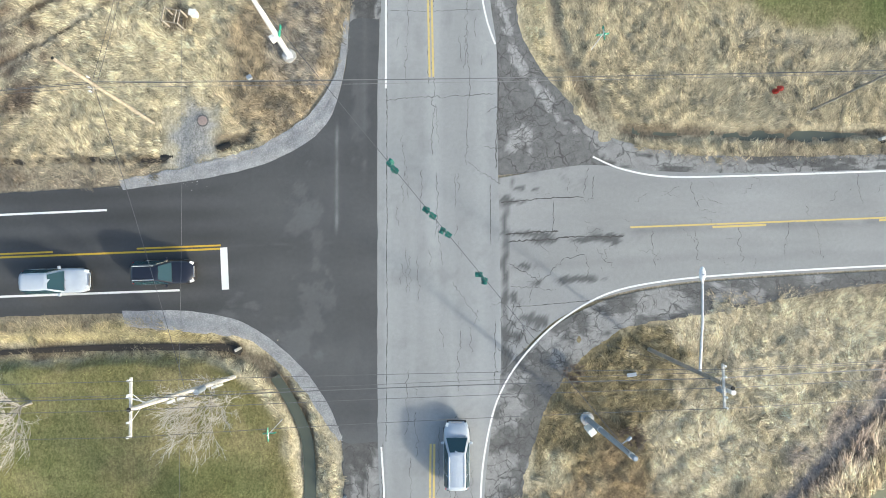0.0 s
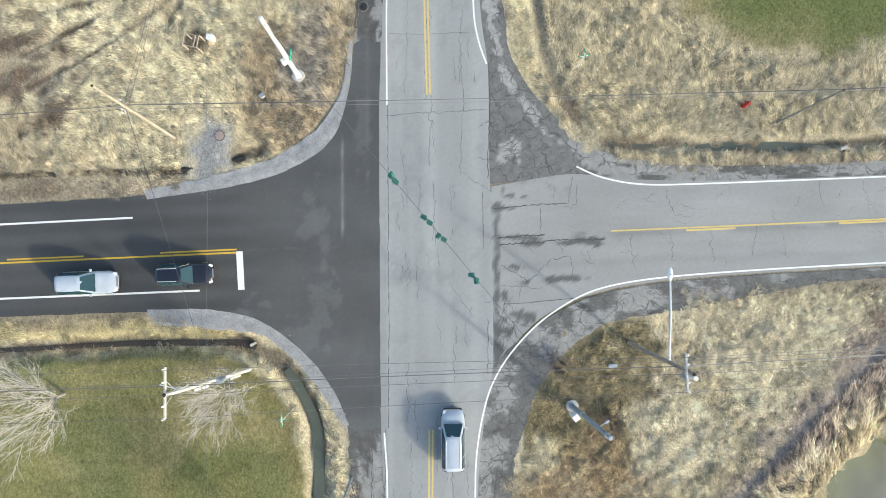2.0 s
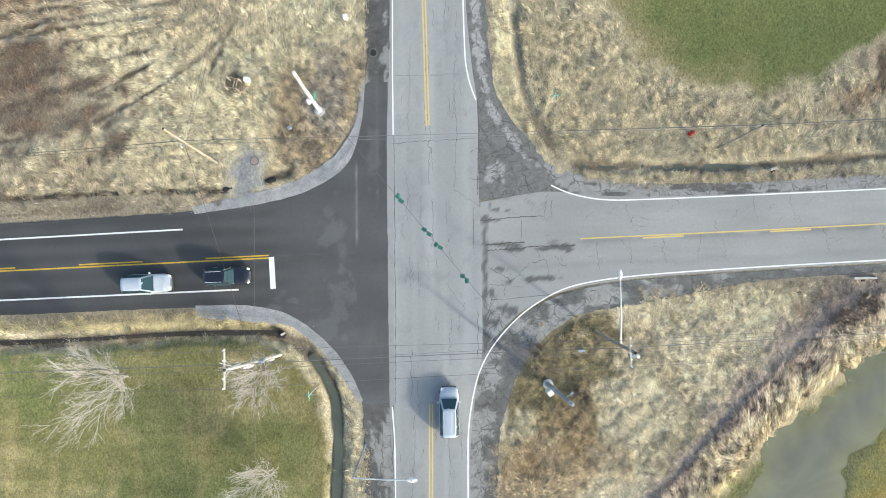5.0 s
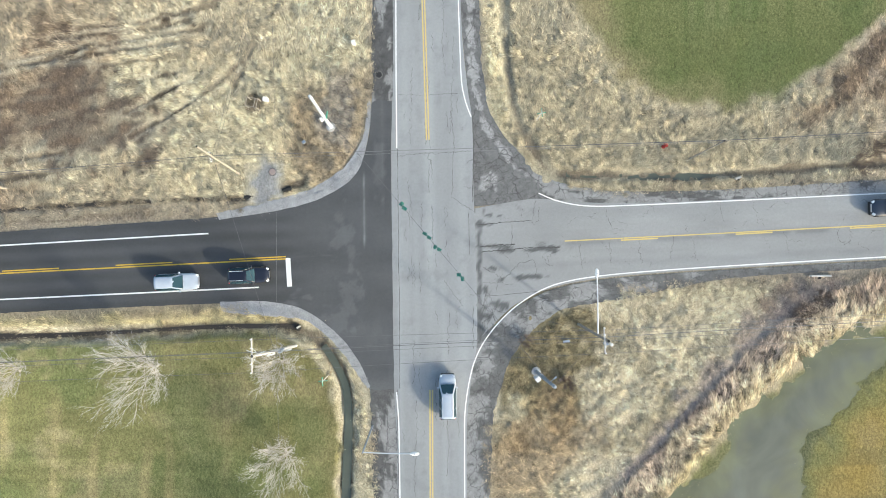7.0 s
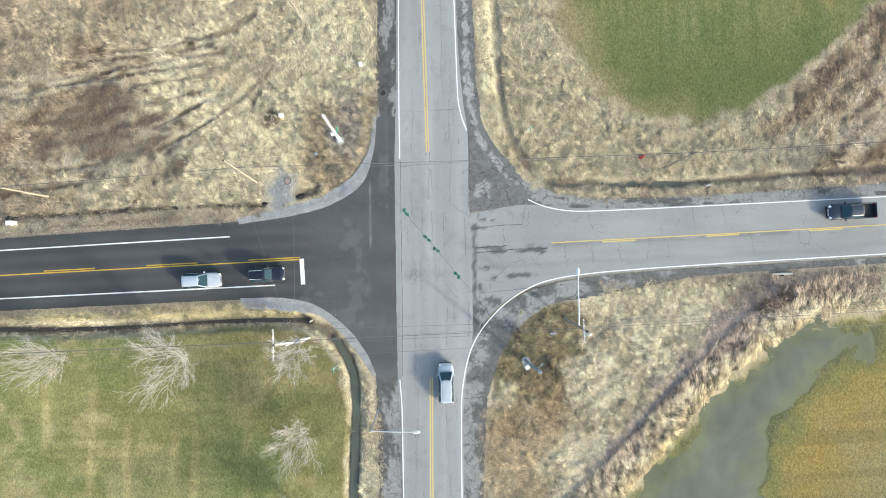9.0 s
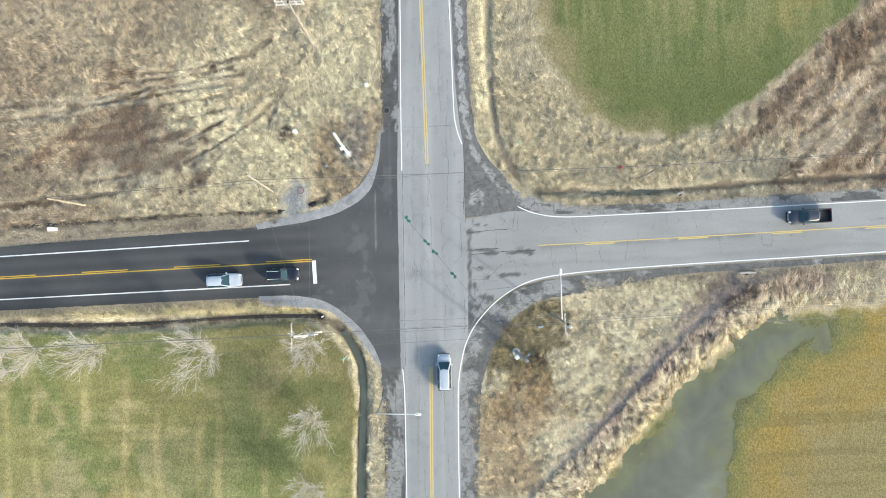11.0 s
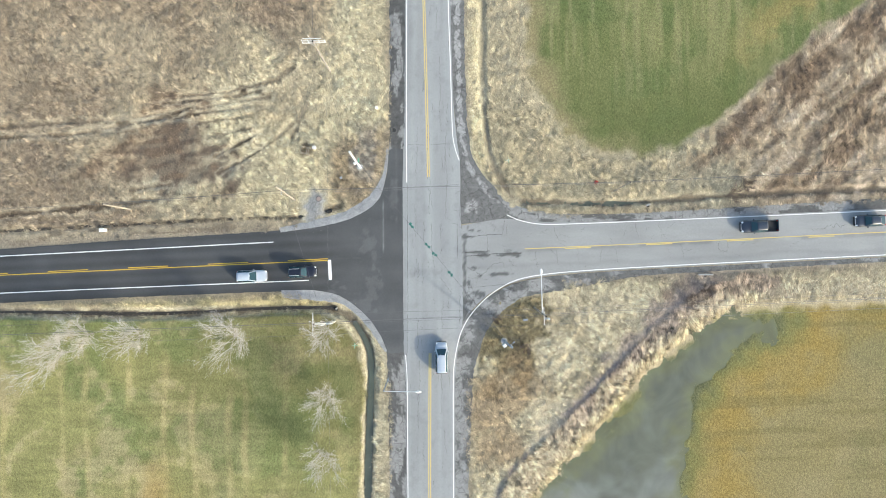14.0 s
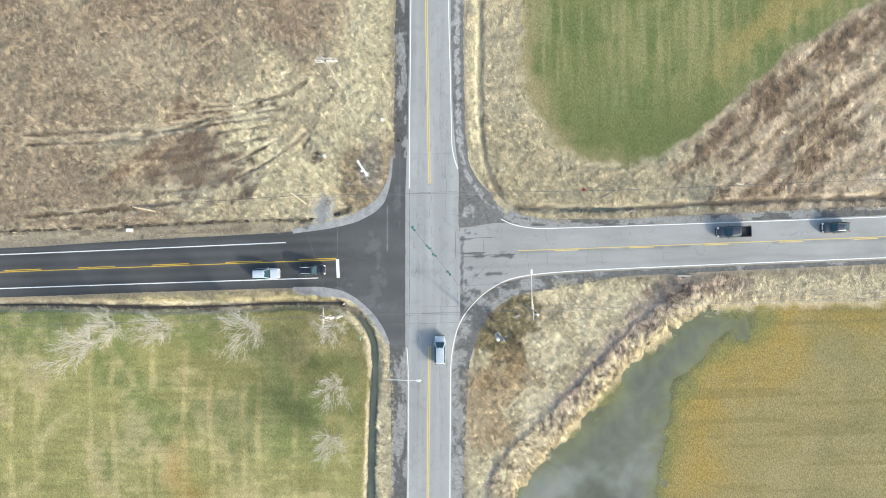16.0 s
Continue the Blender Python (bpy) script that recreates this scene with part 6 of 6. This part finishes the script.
zone_at, height_at = tabled(zone), tabled(height)
def blades(name, n, box_, keep, length, width, rise, label, seed, tint=(1, 1, 1), spread=0.8, clump=0.36, bent=False, way=2.2, swing=1.3, ruffle=0.34):
    """Dry blades scattered where keep() allows, leaning in drifts."""
    rs = np.random.RandomState(seed)
    x, y = rs.uniform(box_[0], box_[1], n), rs.uniform(box_[2], box_[3], n)
    k = rs.uniform(0, 1, n) < keep(x, y)
    x, y = x[k], y[k]
    n = len(x)
    drift = swing * fbm(x, y, 4.0, seed + 1, 3) + rs.normal(0, spread, n) + way
    ca, sa = math.cos(way), math.sin(way)
    lie = fbm((x * ca + y * sa) * 0.4, y * ca - x * sa, 0.34, seed + 7, 2)
    tuft = 0.75 * fbm(x, y, 0.42, seed + 5, 2) + 0.15 * fbm(x, y, 1.3, seed + 6, 2) + 0.7 * lie
    ln = rs.uniform(length[0], length[1], n) * (1 + 0.5 * np.clip(tuft, -0.8, 1))
    up = np.radians(rs.uniform(rise[0], rise[1], n))
    wd = rs.uniform(width[0], width[1], n) / 2
    z = height_at(x, y) - 0.02
    d = np.stack([np.cos(drift), np.sin(drift)], 1)
    s = np.stack([-d[:, 1], d[:, 0]], 1) * wd[:, None]
    root = np.stack([x, y], 1)
    a = np.column_stack([root - s, z])
    b = np.column_stack([root + s, z])
    tip = np.column_stack([root + d * (ln * np.cos(up))[:, None], z + ln * np.sin(up)])
    k = 3
    co, tri = np.stack([a, b, tip], 1), np.array([[0, 1, 2]])
    if bent:
        k = 5
        midp = root + d * (ln * np.cos(up) * 0.5)[:, None]
        m1 = np.column_stack([midp - s * 0.8, z + ln * np.sin(up) * 0.68])
        m2 = np.column_stack([midp + s * 0.8, z + ln * np.sin(up) * 0.68])
        co, tri = np.stack([a, b, m2, m1, tip], 1), np.array([[0, 1, 2], [0, 2, 3], [3, 2, 4]])
    co = co.reshape(-1, 3)
    f = (np.arange(n)[:, None, None] * k + tri[None]).reshape(-1, 3)
    shade = np.clip(1 + clump * tuft + rs.normal(0, ruffle, n), 0.25, 2.1)
    col = zone_at(x, y) * shade[:, None] * np.array(tint)
    col = np.repeat(col[:, None], k, 1).reshape(-1, 3)
    return tagged(raw_mesh(name, co, f, M_BLADE, np.clip(col, 0.01, 0.85)), label, "grass", kind="stuff")


def free_ground(x, y):
    """1 where tall growth stands, 0 on roads, stone, water and mown land."""
    ok = smooth(road_gap(x, y), 0.0, 0.6)
    d = np.hypot(x - 0.2, y - 1.1)
    for cx, cy, r in ((-18.2, 18.2, 12.0), (-19.0, -17.3, 12.2), (18.5, 20.4, 13.6), (19.0, -17.0, 12.6)):
        near = (np.abs(x) < abs(cx)) & (np.abs(y - 1.1) < abs(cy - 1.1)) & (x * cx > 0) & ((y - 1.1) * (cy - 1.1) > 0)
        ok = np.where(near & (np.hypot(x - cx, y - cy) > r), 0, ok)
    ok = ok * (1 - smooth(inside(x, y, LAWN), -0.3, 0.2)) * (1 - smooth(inside(x, y, FIELD_NE), -2.2, 0.8)) * (1 - smooth(inside(x, y, FIELD_SE), -0.3, 0.3))
    ok = ok * np.where(x < -14.2, smooth(away(x, y, DITCH_SW), 0.12, 0.4), smooth(away(x, y, DITCH_SW), 0.55, 0.9)) * smooth(away(x, y, DITCH_NE), 0.4, 0.8)
    rim = np.interp(y, (7.7, 9.9, 13.3, 16, 23.5, 42), (13.4, 9.8, 7.0, 5.7, 5.0, 4.75))
    ok = np.where((x > 0) & (y > 7.7), ok * smooth(x - rim, 0.15, 0.6), ok)
    dirt = smooth(-x, 18, 20) * smooth(y, 0, 2) * smooth(np.interp(x, (-68, -45, -25, -19.2), (4.7, 5.8, 6.7, 6.6)) - y, 0.1, 0.5)
    ok = ok * (1 - 0.75 * dirt)
    ok = np.where((x > -19.3) & (x < -15) & (y < 10.3) & (y > 4), 0, ok)
    ok = ok * (1 - 0.93 * smooth(inside(x, y, SOIL_NW) + 0.9 + 0.8 * fbm(x, y, 1.8, 51, 3), -1, 0.8)) * smooth(away(x, y, CHANNEL), 0.2, 0.9)
    for line in RUTS:
        ok = ok * smooth(away(x, y, line), 0.1, 0.42)
    return ok


free_at = tabled(free_ground)
blades("dry_grass_near", 900000, (-34, 34, -20, 22), free_at, (0.15, 0.4), (0.026, 0.056), (5, 40), "matted pale straw-coloured dry grass", 101, (1.12, 1.1, 1.06), 0.5, 0.55)
blades("dry_grass_far", 900000, (-73, 76, -41, 45), lambda x, y: free_at(x, y) * ((np.abs(x) > 33) | (np.abs(y - 1) > 20)), (0.22, 0.5), (0.04, 0.085), (5, 40), "matted brown and straw dry grass", 202, (1.12, 1.1, 1.06), 0.5, 0.6)


def reed_zone(x, y):
    r = 1 - smooth(away(x, y, REEDS) + 0.4 * fbm(x, y, 2, 7, 2), 1.6, 2.6)
    r = r * (1 - 0.85 * smooth(x, 44, 49))
    e = free_ground(x, y) * smooth(y, 9, 11) * smooth(x + 0.5 * y, 46, 54)
    e = e * smooth(fbm(x, y, 5, 41), -0.3, 0.4)
    return np.maximum(r * free_ground(x, y), 0.25 * e)


blades("tall_reeds", 800000, (5, 76, -41, 45), tabled(reed_zone), (0.45, 0.95), (0.028, 0.06), (10, 36), "tall pale dry reeds leaning beside the water", 303, (1.15, 1.12, 1.08), 0.3, 0.75, True, 2.1, 0.7)


def lawn_zone(x, y):
    return np.maximum(smooth(inside(x, y, LAWN), 0.2, 1.0), np.maximum(smooth(inside(x, y, FIELD_NE), 0.2, 1.2), smooth(inside(x, y, FIELD_SE), 0.2, 1.0) * (inside(x, y, POND) < 0.2)))


blades("short_grass", 520000, (-73, 76, -41, 45), tabled(lawn_zone), (0.08, 0.2), (0.03, 0.06), (20, 60), "short winter turf blades", 404, (1.04, 1.04, 0.97), 1.5, 0.4, ruffle=0.2)


def tussocks(name, n, box_, keep, label, seed, per=26, length=(0.27, 0.6), width=(0.028, 0.056)):
    """Lodged clumps: the blades of a clump lie the same way and share a tone."""
    rs = np.random.RandomState(seed)
    x, y = rs.uniform(box_[0], box_[1], n), rs.uniform(box_[2], box_[3], n)
    k = rs.uniform(0, 1, n) < keep(x, y)
    x, y = x[k], y[k]
    m = len(x)
    way = 1.1 * fbm(x, y, 5.0, seed + 1, 3) + rs.normal(0, 0.55, m) + np.where(rs.uniform(0, 1, m) < 0.5, 2.7, -0.4)
    tone = np.clip(1.0 + rs.normal(0, 0.15, m), 0.6, 1.5)
    big = rs.uniform(0.75, 1.2, m)
    x, y, way, tone, big = (np.repeat(v, per) for v in (x, y, way, tone, big))
    q = len(x)
    x, y = x + rs.normal(0, 0.13, q) * big, y + rs.normal(0, 0.13, q) * big
    ok = keep(x, y) > 0.1
    x, y, way, tone, big = (v[ok] for v in (x, y, way, tone, big))
    q = len(x)
    a_ = way + rs.normal(0, 0.33, q)
    ln = rs.uniform(length[0], length[1], q) * big
    wd = rs.uniform(width[0], width[1], q) / 2
    top = rs.uniform(0.07, 0.2, q) * big
    z = height_at(x, y) - 0.02
    d = np.stack([np.cos(a_), np.sin(a_)], 1)
    s = np.stack([-d[:, 1], d[:, 0]], 1) * wd[:, None]
    root = np.stack([x, y], 1)
    half = root + d * (ln * 0.42)[:, None]
    end = root + d * ln[:, None]
    co = np.stack([np.column_stack([root - s, z]), np.column_stack([root + s, z]), np.column_stack([half + s, z + top]), np.column_stack([half - s, z + top]), np.column_stack([end, z + top * rs.uniform(0.3, 0.9, q)])], 1).reshape(-1, 3)
    tri = np.array([[0, 1, 2], [0, 2, 3], [3, 2, 4]])
    f = (np.arange(q)[:, None, None] * 5 + tri[None]).reshape(-1, 3)
    col = zone_at(x, y) * (tone * np.clip(rs.normal(1.10, 0.25, q), 0.4, 1.9))[:, None]
    col = np.repeat(col[:, None], 5, 1).reshape(-1, 3)
    return tagged(raw_mesh(name, co, f, M_BLADE, np.clip(col, 0.01, 0.85)), label, "grass", kind="stuff")


def clump_zone(x, y):
    ok = free_ground(x, y) * np.where(x > 0, 0.55, 1.0)
    ok = ok * (1 - 0.8 * smooth(inside(x, y, BROWN_NW), -2, 2)) * np.where((x < -14) & (y < -3.5) & (y > -7.5), 0.12, 1.0)
    for line in RUTS:
        ok = ok * smooth(away(x, y, line), 0.2, 0.6)
    return ok


tussocks("grass_tussocks", 21000, (-73, 76, -41, 45), tabled(clump_zone), "lodged clumps of pale dry grass lying in drifts", 505)

# ---- bring the plan to true size ----
for ob in scene.objects:
    if ob.parent is None and ob.type in ("MESH", "EMPTY"):
        ob.matrix_basis = Matrix.Scale(SCALE, 4) @ ob.matrix_basis
